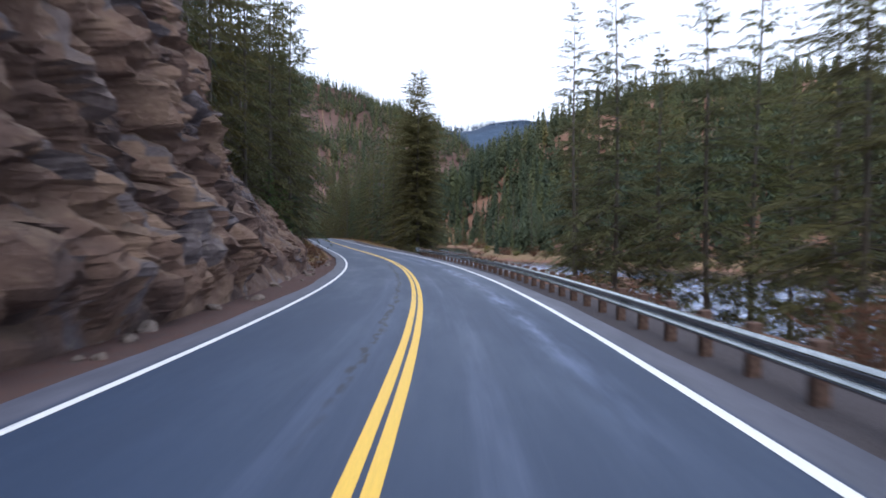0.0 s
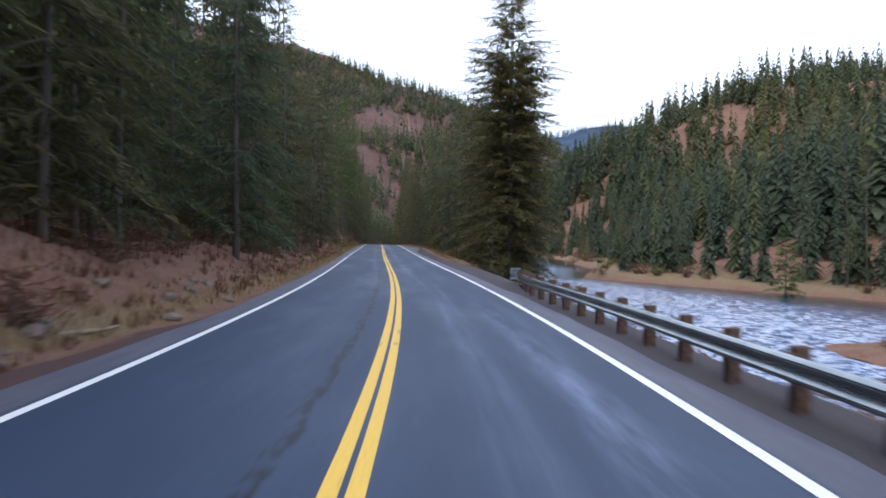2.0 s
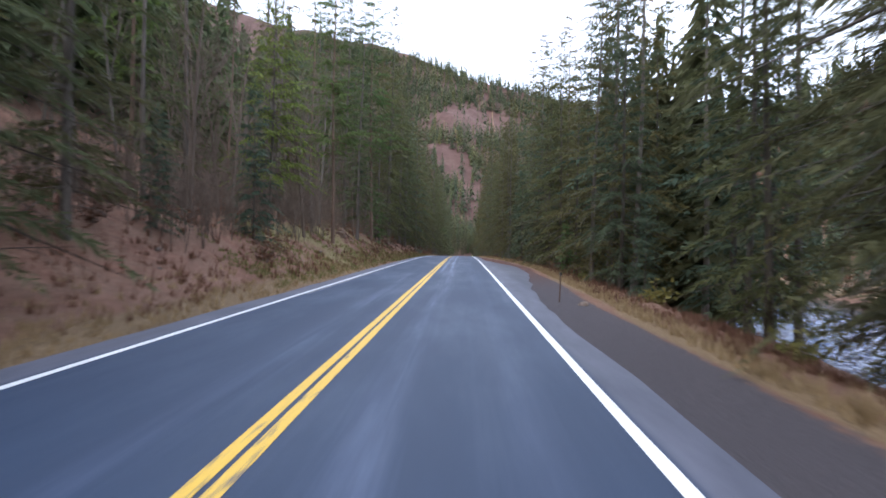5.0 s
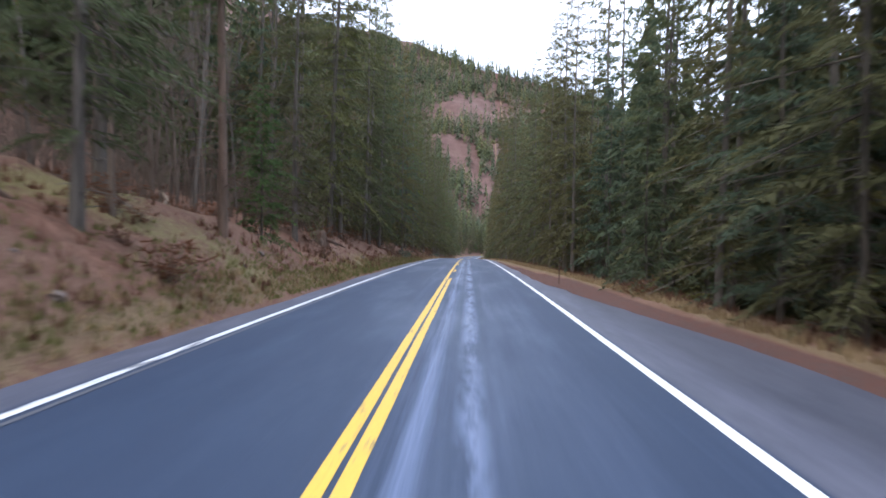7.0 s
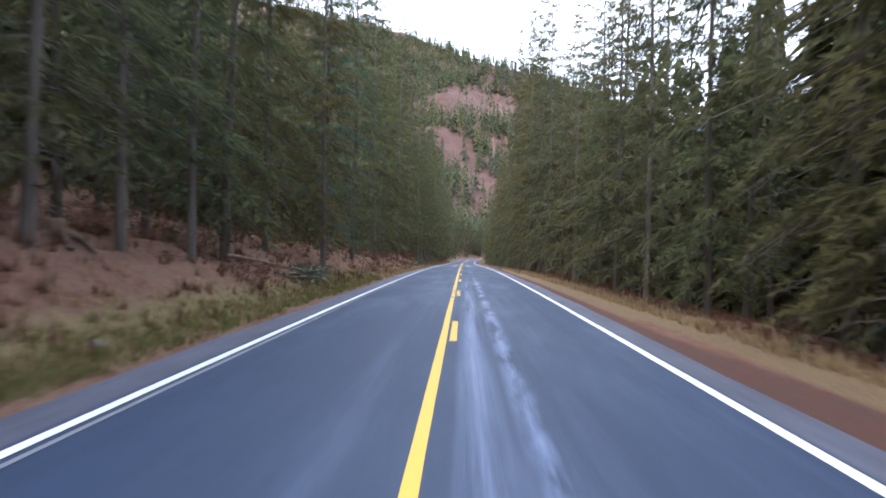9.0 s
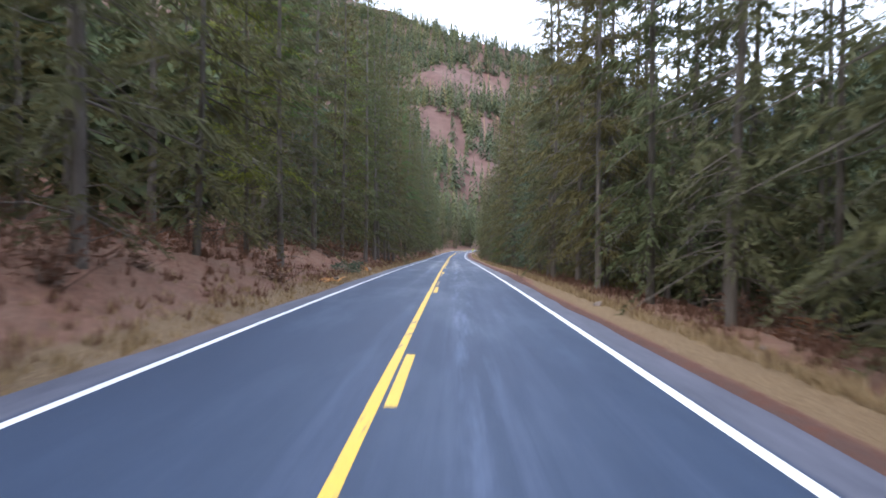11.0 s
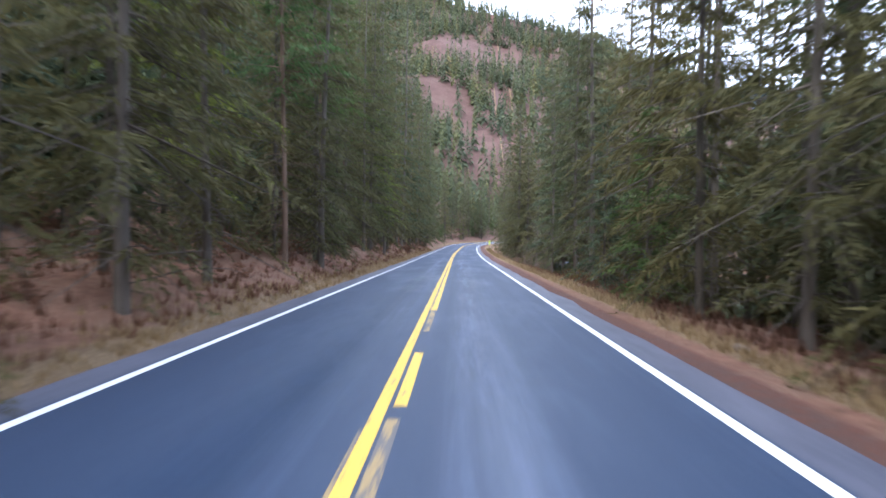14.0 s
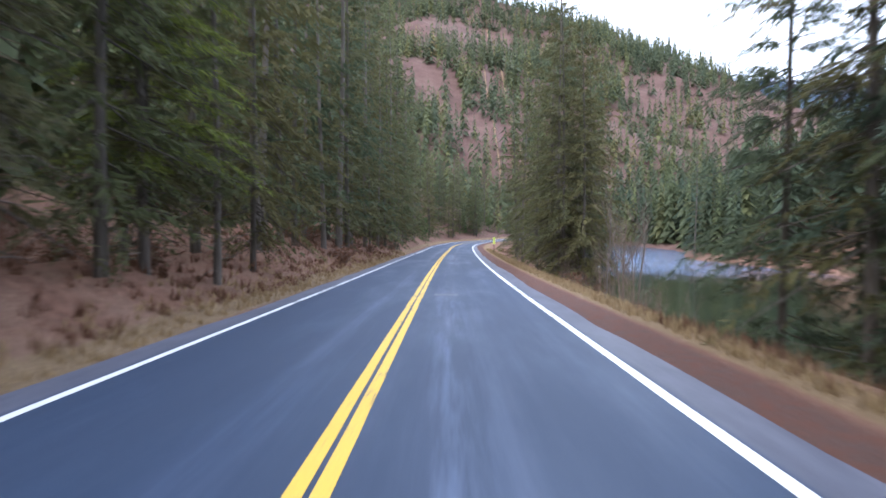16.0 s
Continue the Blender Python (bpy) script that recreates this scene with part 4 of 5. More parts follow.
# trees that stand out along the road: kind, s, d, scale, height factor
STANDING = [
    ("column", 117, 14.3, 1.22, 0.84), ("column", 102, 11.6, 1.28, 0.69), ("mossy", 105, 14.5, 0.9, 1.2), ("mossy", 97.5, 9.4, 0.42, 0.9), ("mossy", 110, 9.0, 0.98, 1.12), ("bare2", 97.5, 11.9, 0.36, 0.7), ("bare2", 99, 13.0, 0.3, 0.7), ("young", 86.5, -8.2, 0.75, 1.0), ("young", 78, -7.8, 0.55, 1.1), ("young2", 91, -7.6, 0.6, 1.0), ("column", 110, 13.0, 0.8, 0.9), ("mossy", 123, 16.5, 1.1, 1.1), ("bare2", 112, 17.4, 0.42, 0.8), ("bare2", 109, 16.6, 0.3, 0.8), ("young", 84, -7.9, 0.8, 1.0), ("young", 88.8, -7.4, 0.7, 1.0), ("young", 81, -8.2, 0.65, 1.0), ("bright", 252, -8.4, 0.8, 1.0), ("bright", 342.5, -7.3, 0.85, 0.85), ("young", 143.5, 8.3, 0.5, 1.0), ("bright", 138, -9.2, 0.8, 1.0), ("bright", 283, -8.8, 0.9, 1.0), ("bright", 306, -8.6, 0.85, 1.0), ("fir2", 120, 17.5, 1.0, 1.1), ("fir", 125, 12.5, 0.95, 1.0),
    ("mossy", 41, 13.0, 0.95, 0.85), ("fir2", 36, 9.5, 0.75, 0.85), ("mossy", 31, 10.0, 0.90, 0.85), ("fir", 37, 15.0, 0.8, 0.85), ("mossy", 33, 13.0, 0.8, 0.85), ("mossy", 21, 15.5, 0.9, 0.85), ("mossy", 39, 10.6, 0.7, 0.8), ("mossy", 29, 17.5, 0.8, 0.9), ("mossy", 12, 13.5, 0.85, 0.75), ("mossy", 25, 11.5, 0.85, 0.8), ("fir2", 20, 13.0, 0.7, 0.8), ("mossy", 16, 11.0, 0.8, 0.75), ("fir", 28, 15.0, 0.85, 0.9),
    ("young", 43, -7.4, 0.55, 1.0), ("young2", 46.5, -6.9, 0.4, 1.0), ("young", 39.5, -7.8, 0.5, 1.1), ("mossy", 299, -7.4, 0.8, 0.9), ("mossy", 313, -7.4, 0.78, 0.9), ("fir", 319.5, -7.0, 0.85, 0.9), ("mossy", 327, -7.4, 0.8, 0.9),
    ("mossy", 3, -10.6, 0.75, 0.9), ("mossy", 9, -10.3, 0.8, 0.9), ("fir2", 14, -10.6, 0.75, 0.9), ("mossy", 18.5, -10.2, 0.85, 0.9), ("mossy", 24, -10.4, 0.8, 1.0), ("slim2", 28.5, -9.6, 0.8, 0.9), ("mossy", 33, -9.6, 0.85, 1.0), ("mossy", 38, -8.8, 0.8, 1.0), ("mossy", 42.5, -8.2, 0.85, 1.0),
    ("mossy", 47, -7.2, 0.9, 1.0), ("fir", 52, -9.0, 0.9, 1.0), ("mossy", 57, -8.5, 0.95, 1.0), ("fir", 62, -8.8, 1.0, 1.0), ("fir3", 69.5, -6.8, 0.9, 1.1), ("mossy", 76, -8.0, 0.95, 1.0),
    ("fir", 82, -8.6, 0.95, 1.0), ("slim", 90.5, -10.0, 1.0, 1.0), ("fir2", 96, -8.4, 0.9, 1.0), ("mossy", 100, -8.8, 0.9, 1.0), ("slim2", 104.5, -6.9, 0.85, 1.0), ("fir", 112, -6.8, 0.85, 1.0), ("slim2", 119, -9, 0.9, 1.0),
    ("pine", 146, -7.2, 0.8, 1.0), ("slim", 155, -7.0, 0.8, 1.0), ("bare", 150, -9.0, 0.9, 1.1), ("slim", 159, -8.8, 0.95, 1.0), ("pine", 162.5, -6.9, 0.95, 1.05), ("bare", 176, -9.6, 0.95, 1.1),
    ("slim2", 174, -7.6, 0.85, 1.0), ("fir", 182.5, -7.7, 1.0, 1.0), ("slim", 187, -8.0, 0.8, 1.0), ("slim2", 194, -7.4, 0.85, 1.0), ("fir2", 190, -9.0, 0.9, 1.0), ("slim", 197.5, -7.6, 0.8, 1.0), ("slim", 200, -7.0, 0.7, 1.0),
    ("fir", 204.5, -7.7, 0.95, 1.0), ("mossy", 210, -8.0, 0.9, 1.0), ("slim2", 213.5, -6.4, 0.8, 1.0), ("fir3", 220, -7.6, 0.85, 1.0), ("fir", 228, -7.4, 0.9, 1.0), ("fir2", 237, -7.2, 0.9, 1.0), ("mossy", 244, -7.4, 0.85, 1.0),
    ("slim2", 251, -6.6, 0.85, 1.0), ("pine", 258, -8.5, 0.8, 1.0), ("fir2", 265, -8.2, 0.95, 1.0), ("slim2", 270.5, -7.2, 0.9, 1.0), ("slim", 276, -6.3, 0.9, 1.0), ("slim", 280, -6.0, 0.85, 1.0), ("slim2", 284, -6.2, 0.85, 1.0),
    ("slim", 287.5, -5.9, 0.85, 1.0), ("slim2", 292, -6.0, 0.8, 1.0), ("fir2", 297, -6.0, 0.85, 1.0), ("slim2", 303, -6.6, 0.8, 1.0), ("pine", 310, -6.2, 0.75, 1.0), ("fir2", 316, -6.0, 0.85, 1.0), ("pine", 323, -7.5, 0.8, 1.0),
    ("slim2", 331, -7.5, 0.8, 1.0), ("slim2", 335.5, -6.8, 0.8, 1.0), ("fir", 339.5, -6.8, 0.9, 1.0), ("slim2", 342, -7.0, 0.9, 1.0), ("slim", 345, -6.2, 0.7, 1.0), ("mossy", 349.5, -6.4, 0.75, 1.0), ("pine", 338, -8.9, 0.8, 1.0),
    ("fir3", 133, 9.2, 0.68, 1.0), ("fir2", 138.5, 8.9, 0.75, 1.0), ("mossy", 146.5, 9.3, 0.72, 1.0), ("fir", 151, 9.0, 0.75, 1.0), ("mossy", 155.5, 8.8, 0.75, 1.0), ("fir3", 159.5, 9.0, 0.66, 1.0), ("slim2", 163, 8.8, 0.8, 1.0), ("young2", 167, 7.6, 0.8, 1.0), ("young2", 178, 8.4, 1.0, 1.0), ("fir", 172, 9.6, 0.75, 1.0), ("slim2", 185, 7.6, 0.75, 1.0), ("fir2", 188.5, 7.6, 0.75, 1.0), ("mossy", 196, 7.9, 0.8, 1.0), ("slim2", 193.5, 7.2, 0.7, 1.0),
    ("fir", 203, 7.7, 0.72, 1.0), ("fir2", 209, 7.6, 0.7, 1.0), ("mossy", 215, 7.7, 0.75, 1.0), ("fir", 220, 8.0, 0.7, 1.0), ("fir2", 226, 7.5, 0.65, 1.0), ("mossy", 232, 7.6, 0.7, 1.0), ("slim2", 239, 7.4, 0.8, 1.25), ("fir", 246, 7.5, 0.8, 1.25),
    ("slim2", 253, 7.3, 0.82, 1.25), ("mossy", 256, 8.4, 0.95, 1.15), ("mossy", 262, 8.8, 0.95, 1.15), ("fir2", 259, 7.5, 0.82, 1.25), ("slim2", 264, 7.0, 0.82, 1.25), ("fir2", 267, 7.2, 0.82, 1.25), ("fir3", 272, 7.2, 0.55, 1.0), ("mossy", 277, 7.8, 0.62, 1.0), ("fir", 280, 9.6, 0.5, 1.0), ("fir2", 274, 9.5, 0.6, 1.0), ("young2", 287, 6.7, 0.85, 1.0), ("young2", 283, 7.6, 0.95, 1.0),
    ("mossy", 291, 7.0, 0.76, 1.0), ("fir2", 297, 7.4, 0.76, 1.0), ("mossy", 302, 7.2, 0.76, 1.0), ("young", 306, 6.9, 0.8, 1.0), ("slim2", 308, 7.5, 0.76, 1.0), ("young2", 312.5, 7.0, 0.75, 1.0), ("fir2", 317, 7.3, 0.76, 1.0),
    ("slim2", 323, 7.6, 0.76, 1.0), ("slim", 327.5, 6.9, 0.5, 1.0), ("fir3", 339, 8.2, 0.62, 1.0), ("fir3", 336.5, 10.8, 0.7, 1.0), ("fir", 333.5, 8.6, 0.68, 1.0), ("mossy", 331.5, 11.5, 0.7, 1.0), ("fir3", 335, 9.4, 0.72, 1.0), ("fir2", 336, 8.2, 0.7, 1.0), ("mossy", 333, 10.0, 0.75, 1.0), ("fir", 330, 9.6, 0.7, 1.0), ("mossy", 326, 10.5, 0.7, 1.0), ("fir2", 321, 10.0, 0.75, 1.0), ("fir2", 339, 10.5, 0.6, 1.0),
    ("mossy", 366.5, 8.2, 0.92, 1.05), ("bare", 359, 10.6, 0.5, 1.0), ("bare", 361.5, 9.6, 0.45, 1.1), ("fir2", 369, 8.2, 0.85, 1.0), ("mossy", 367, 9.6, 0.7, 1.0), ("mossy", 375, 8.6, 0.95, 1.0), ("mossy", 364, 9.0, 0.78, 1.0), ("mossy", 372, 11.0, 0.9, 1.0), ("bare2", 360, 10.2, 0.75, 1.0), ("bare2", 357, 9.4, 0.6, 1.0), ("bare2", 362, 11.4, 0.7, 1.0), ("fir", 383, 8.4, 0.75, 1.0), ("fir2", 392, 8.0, 0.8, 1.0), ("fir", 402, 8.2, 0.85, 1.0),
]
rnd = random.Random(42)
for key, s, d, k, zs in STANDING:
    p = at(s, d)
    if d < -5 and s > 178:                  # the old row above the bank stands taller
        zs = zs * 1.22
    elif d > 5 and 160 < s < 345:
        zs = zs * 1.2
    grow(key, p.x, p.y, k, rnd.uniform(0, 360), zs)


def rows_of_trees(s0, s1, d0, d1, count, keys, lo=0.75, hi=1.15, gap=2.6):
    """Trees scattered over a stretch beside the road, no two closer than the gap."""
    done = [(s, d) for _, s, d, _, _ in STANDING]
    n = 0
    for _ in range(count * 12):
        if n >= count:
            break
        s, d = rnd.uniform(s0, s1), rnd.uniform(d0, d1)
        if all((s - a) ** 2 + (d - b) ** 2 > gap * gap for a, b in done):
            done.append((s, d))
            n += 1
            p = at(s, d)
            grow(rnd.choice(keys), p.x, p.y, rnd.uniform(lo, hi), rnd.uniform(0, 360), rnd.uniform(0.9, 1.12))


BACK = ["fir_back", "fir2_back", "mossy_back", "slim2_back", "fir3_back"]
rows_of_trees(2, 46, -12.5, -22, 15, BACK, 0.8, 1.1)
rows_of_trees(46, 120, -9.5, -18, 36, BACK, 0.95, 1.2)
rows_of_trees(120, 180, -12, -20, 9, ["slim_back", "slim2_back", "fir2_back", "pine_back"], 0.85, 1.1)
rows_of_trees(126, 180, -7.5, -18, 44, ["bare", "bare2", "bare2"], 0.6, 1.15, 1.6)
rows_of_trees(178, 345, -9, -18, 48, BACK + ["slim_back"], 0.95, 1.25)
rows_of_trees(346, 436, -7.0, -10, 26, BACK, 1.1, 1.4, 2.4)
rows_of_trees(424, 490, -6.5, -18, 26, BACK, 0.6, 0.9, 2.8)
rows_of_trees(128, 200, 9.5, 17, 38, BACK, 0.9, 1.15)
rows_of_trees(200, 250, 9.5, 15, 21, BACK, 0.8, 1.0, 2.2)
rows_of_trees(247, 275, 9.8, 15, 15, BACK, 0.75, 0.95, 2.2)
rows_of_trees(276, 294, 9.5, 16, 9, BACK, 0.42, 0.56)
rows_of_trees(293, 335, 9.5, 15, 22, BACK, 0.85, 1.05, 2.2)
done = 0
while done < 26:
    x, y = rnd.uniform(-34, 26), rnd.uniform(462, 560)
    if np.min((CX - x) ** 2 + (CY - y) ** 2) > 49:
        grow(rnd.choice(BACK), x, y, rnd.uniform(0.6, 0.85), rnd.uniform(0, 360), rnd.uniform(0.9, 1.15))
        done += 1
rows_of_trees(382, 445, -6.2, -10, 16, ["young", "young2", "fir2_back", "fir_back"], 0.45, 0.8, 2.2)
rows_of_trees(378, 455, 9.5, 18, 20, BACK, 0.7, 0.9)
rows_of_trees(60, 340, -6.2, -9, 20, ["young", "young2", "bare2"], 0.4, 0.8, 4)
rows_of_trees(125, 340, 7.2, 9.5, 12, ["young", "young2"], 0.35, 0.7, 4)
kept = rnd.getstate()
rows_of_trees(446, 512, -5.8, -9.5, 16, ["young", "mossy_back", "fir_back"], 0.55, 0.85, 2.4)     # dark wood behind the bend
rows_of_trees(470, 515, -9, -17, 14, ["mossy_back", "fir2_back", "young2"], 0.6, 0.9, 2.6)
rows_of_trees(308, 352, -7.8, -11.5, 9, ["mossy", "fir", "fir2", "bare2"], 0.55, 0.8, 1.8)              # low boughs over the bank
rnd.setstate(kept)


# ---- forest on the slopes across the river and ahead ----
def far_forest(name, label, count, area, keep, low, high, mat, seed, sprays=30, base=None, slender=1.0, tall=None):
    """Many conifers too far off to tell apart singly, each a spire of drooping sprays."""
    rn = np.random.RandomState(seed)
    x = rn.uniform(area[0], area[1], count * 4)
    y = rn.uniform(area[2], area[3], count * 4)
    ok = keep(x, y, rn.rand(count * 4))
    x, y = x[ok][:count], y[ok][:count]
    z = ground_z(x, y) if base is None else base(x, y)
    n = len(x)
    h = rn.uniform(low, high, n) * (0.7 + 0.5 * rn.rand(n))
    if tall is not None:
        h = h * tall(x, y)
    wide = rn.uniform(0.11, 0.17, n) * slender
    sprays = sprays * 2
    u = (np.arange(sprays)[None] + rn.rand(n, sprays)) / sprays
    u = 0.06 + 0.94 * u ** 1.15
    a = np.arange(sprays)[None] * 2.4 + rn.uniform(0, 6.28, (n, 1)) + rn.uniform(-0.6, 0.6, (n, sprays))
    r = (h * wide)[:, None] * (1.03 - u) ** 0.85 * rn.uniform(0.65, 1.3, (n, sprays)) + 0.02 * h[:, None]
    zc = z[:, None] + h[:, None] * u
    up = h[:, None] * (0.03 + 1.6 / sprays)
    ca, sa = np.cos(a), np.sin(a)
    w = r * rn.uniform(0.20, 0.36, (n, sprays)) + 0.006 * h[:, None]
    v = np.empty((n, sprays, 3, 3))
    v[:, :, 0] = np.stack([x[:, None] + 0.12 * r * ca - w * sa, y[:, None] + 0.12 * r * sa + w * ca, zc + up * rn.uniform(0, 1, (n, sprays))], -1)
    v[:, :, 1] = np.stack([x[:, None] + 1.1 * r * ca, y[:, None] + 1.1 * r * sa, zc - 0.5 * r], -1)
    v[:, :, 2] = np.stack([x[:, None] + 0.12 * r * ca + w * sa, y[:, None] + 0.12 * r * sa - w * ca, zc + up * rn.uniform(0, 1, (n, sprays))], -1)
    faces = np.arange(n * sprays * 3).reshape(-1, 3)
    me = mesh_of(name, v.reshape(-1, 3), faces, mat)
    tint = np.repeat(np.clip(rn.beta(1.6, 2.2, n) + 0.2 * fbm(x / 30, y / 30, seed), 0, 1), sprays * 3)[:, None]
    lay = me.color_attributes.new("tint", "FLOAT_COLOR", "POINT")
    lay.data.foreach_set("color", np.concatenate([tint, tint, tint, 0 * tint + 1], 1).astype(np.float32).ravel())
    return tagged(new(name, me), label, "forest", kind="stuff")


def side_of(x, y):
    return (x - np.interp(y, CY, CX)) * np.cos(np.interp(y, CY, psi))


def keep_right(x, y, r):
    d, far = side_of(x, y), lerp(y, R_FAR)
    return d > far + 40


def keep_shore(x, y, r):
    d, far = side_of(x, y), lerp(y, R_FAR)
    return (d > far + 5 - 2.5 * (y > 330)) & (d < far + 62) & (r > (0.6 - 0.4 * smooth(320, 360, y)) * smooth(far + 16, far + 4, d))


def keep_ahead(x, y, r):
    z = ground_z(x, y)
    n = fbm(x / 45, y / 45, 57)
    bare = 1.1 * np.exp(-((x - 16 - 0.5 * (y - 798)) / 44) ** 4 - ((y - 798) / 60) ** 4)
    bare = bare + 1.0 * np.exp(-((x - 1 + 0.55 * (y - 645)) / 15) ** 2 - ((y - 640) / 58) ** 4)
    bare = bare + 0.86 * smooth(60, 100, x) * (1 - smooth(790, 850, y)) * smooth(-0.5, 0.25, fbm(x / 34, y / 34, 58))
    return (z > np.interp(y, CY, CZ) - WATER + 0.8) & ((y > 548) | (side_of(x, y) ** 2 > 64)) & (r > np.minimum(bare, 0.94) + 0.25 * (n < -0.45))


def keep_left(x, y, r):
    d = side_of(x, y)
    return (d < -17 - 5 * ((y > 125) & (y < 182))) & (d > -46) & (y > -30)


def keep_high(x, y, r):
    return side_of(x, y) < -44


def keep_strip(x, y, r):
    d = side_of(x, y)
    return (d > 14.5) & (d < lerp(y, R_SHORE) - 2) & (y > 138) & (y < 345)


far_forest("hillside_forest", "tall conifers on the far bank of the river", 1500, (30, 260, 0, 600), keep_shore, 10, 16, HILLFIR, 15, 46, slender=1.45,
           tall=lambda x, y: np.where(y > 330, 1.25, 0.55 + 0.45 * smooth(3, 40, side_of(x, y) - lerp(y, R_FAR))))
far_forest("hillside_forest", "conifer forest on the slope across the river", 4800, (60, 380, 20, 600), keep_right, 11, 18, HILLFIR, 5, 20, slender=1.5)
far_forest("hillside_forest", "open conifer forest on the reddish hill closing the valley", 8000, (-220, 330, 505, 950), keep_ahead, 12, 18, HILLFIR, 6, 12, slender=1.35)
far_forest("hillside_forest", "dense conifer forest high on the valley side", 800, (-150, -30, -40, 640), keep_high, 17, 26, HILLFIR, 7, 26)
far_forest("valley_forest", "dark conifer forest behind the roadside trees", 850, (-70, -10, -20, 520), keep_left, 15, 23, FIR, 9, 56)
far_forest("valley_forest", "dark conifers between the road and the river", 220, (8, 30, 118, 350), keep_strip, 10, 15, OLIVE, 10, 64, tall=lambda x, y: np.interp(y, (150, 235, 270, 300, 330), (1.4, 1.3, 0.85, 0.8, 1.0)))
far_forest("ridge_forest", "distant forest along the far ridge, blue haze put into its colour", 1500, (100, 1300, 1900, 2030), lambda x, y, r: r > 0.1, 14, 22, FARFIR, 8, 10,
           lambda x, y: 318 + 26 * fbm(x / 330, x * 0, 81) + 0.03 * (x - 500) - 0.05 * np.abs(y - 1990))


# ---- guardrail ----
def build_guardrail():
    rail = tagged(empty("guardrail"), "galvanised steel guardrail on rust-brown posts beside the river", "guardrail")
    end = 67.9                         # the last lengths flare away from the road

    def flare(s):
        return 0.044 * max(s - 61.5, 0) ** 1.6, 0.0
    prof = [(0.0, 0.0), (0.02, 0.004), (0.072, 0.036), (0.080, 0.056), (0.070, 0.076), (0.018, 0.100), (0.012, 0.113), (0.018, 0.128), (0.074, 0.214), (0.082, 0.236), (0.072, 0.255), (0.010, 0.284), (0.0, 0.286)]
    top = 0.59
    s1 = end
    while s1 > -45:                     # beam in lengths, lapped at their ends
        s0 = s1 - 4.5
        verts, faces = [], []
        ss = np.linspace(s0 - 0.12, s1, 6)
        for s in ss:
            fd, fz = flare(s)
            for dd, hh in prof:
                verts.append(at(s, 4.40 + fd - dd - (0.004 if s == ss[0] else 0), top - 0.286 + hh + fz))
            for dd, hh in prof:
                verts.append(at(s, 4.406 + fd - dd, top - 0.286 + hh + fz))
        n = len(prof)
        for i in range(5):
            for k in range(n - 1):
                a = i * 2 * n + k
                faces.append((a, a + 1, a + 2 * n + 1, a + 2 * n))
                b = a + n
                faces.append((b + 1, b, b + 2 * n, b + 2 * n + 1))
            a = i * 2 * n
            faces.append((a, a + 2 * n, a + 3 * n, a + n))
            a = i * 2 * n + n - 1
            faces.append((a + n, a + 3 * n, a + 2 * n, a))
        part("beam", shade_smooth(mesh_of("beam", verts, faces, STEEL)), rail)
        s1 = s0
    bm = bmesh.new()
    bmesh.ops.create_cube(bm, size=1, matrix=Matrix.Translation((0, 0, 0.12)) @ Matrix.Diagonal((0.18, 0.16, 1.08, 1)))
    bmesh.ops.bevel(bm, geom=bm.edges[:], offset=0.012, segments=1, affect="EDGES")
    post_me = bpy.data.meshes.new("post")
    bm.to_mesh(post_me)
    post_me.materials.append(RUST)
    bm = bmesh.new()
    bmesh.ops.create_cube(bm, size=1, matrix=Matrix.Diagonal((0.08, 0.12, 0.27, 1)))
    bmesh.ops.bevel(bm, geom=bm.edges[:], offset=0.008, segments=1, affect="EDGES")
    block_me = bpy.data.meshes.new("spacer")
    bm.to_mesh(block_me)
    block_me.materials.append(RUST)
    r = random.Random(4)
    s = 65.55
    while s > -44:
        for name, me, d, z in (("post", post_me, 4.60, 0.0), ("spacer", block_me, 4.46, top - 0.13)):
            ob = part(name, me, rail)
            fd, fz = flare(s)
            ob.matrix_world = Matrix.Translation(at(s, d + fd, z + fz)) @ pose(0, 0, 0, r.uniform(-1.5, 1.5), r.uniform(-2, 2), heading(s) + r.uniform(-4, 4))
        s -= 1.5
    # impact head: a box of steel plates, open towards the rail, wider than the beam on the road's side
    fd, _ = flare(end)
    head = empty("impact_head", Matrix.Translation(at(end - 0.05, 4.40 + fd, 0)) @ pose(0, 0, 0, 0, 0, heading(end) - 14))
    head.parent = rail
    plates = [("top_plate", -0.17, 0.27, 0.58, 0.44, 0.60, 0.012), ("bottom_plate", -0.17, 0.27, 0.16, 0.44, 0.60, 0.012), ("middle_plate", -0.17, 0.27, 0.37, 0.41, 0.50, 0.03),
              ("side_plate", -0.38, 0.27, 0.37, 0.014, 0.60, 0.43), ("side_plate", 0.04, 0.27, 0.37, 0.014, 0.60, 0.43), ("face_plate", -0.17, 0.575, 0.37, 0.46, 0.014, 0.48)]
    for name, px, py, pz, wx, wy, wz in plates:
        bm = bmesh.new()
        bmesh.ops.create_cube(bm, size=1, matrix=Matrix.Translation((px, py, pz)) @ Matrix.Diagonal((wx, wy, wz, 1)))
        bmesh.ops.bevel(bm, geom=bm.edges[:], offset=0.004, segments=1, affect="EDGES")
        me = bpy.data.meshes.new(name)
        bm.to_mesh(me)
        me.materials.append(STEEL)
        part(name, me, head)
    # steel ground strut between the last two posts
    v, f = [], []
    tube([at(66.9, 5.1, -0.02), at(65.2, 4.85, -0.01)], [0.05, 0.05], 6, v, f)
    part("strut", mesh_of("strut", v, f, STEEL), rail, "steel strut along the ground")


build_guardrail()


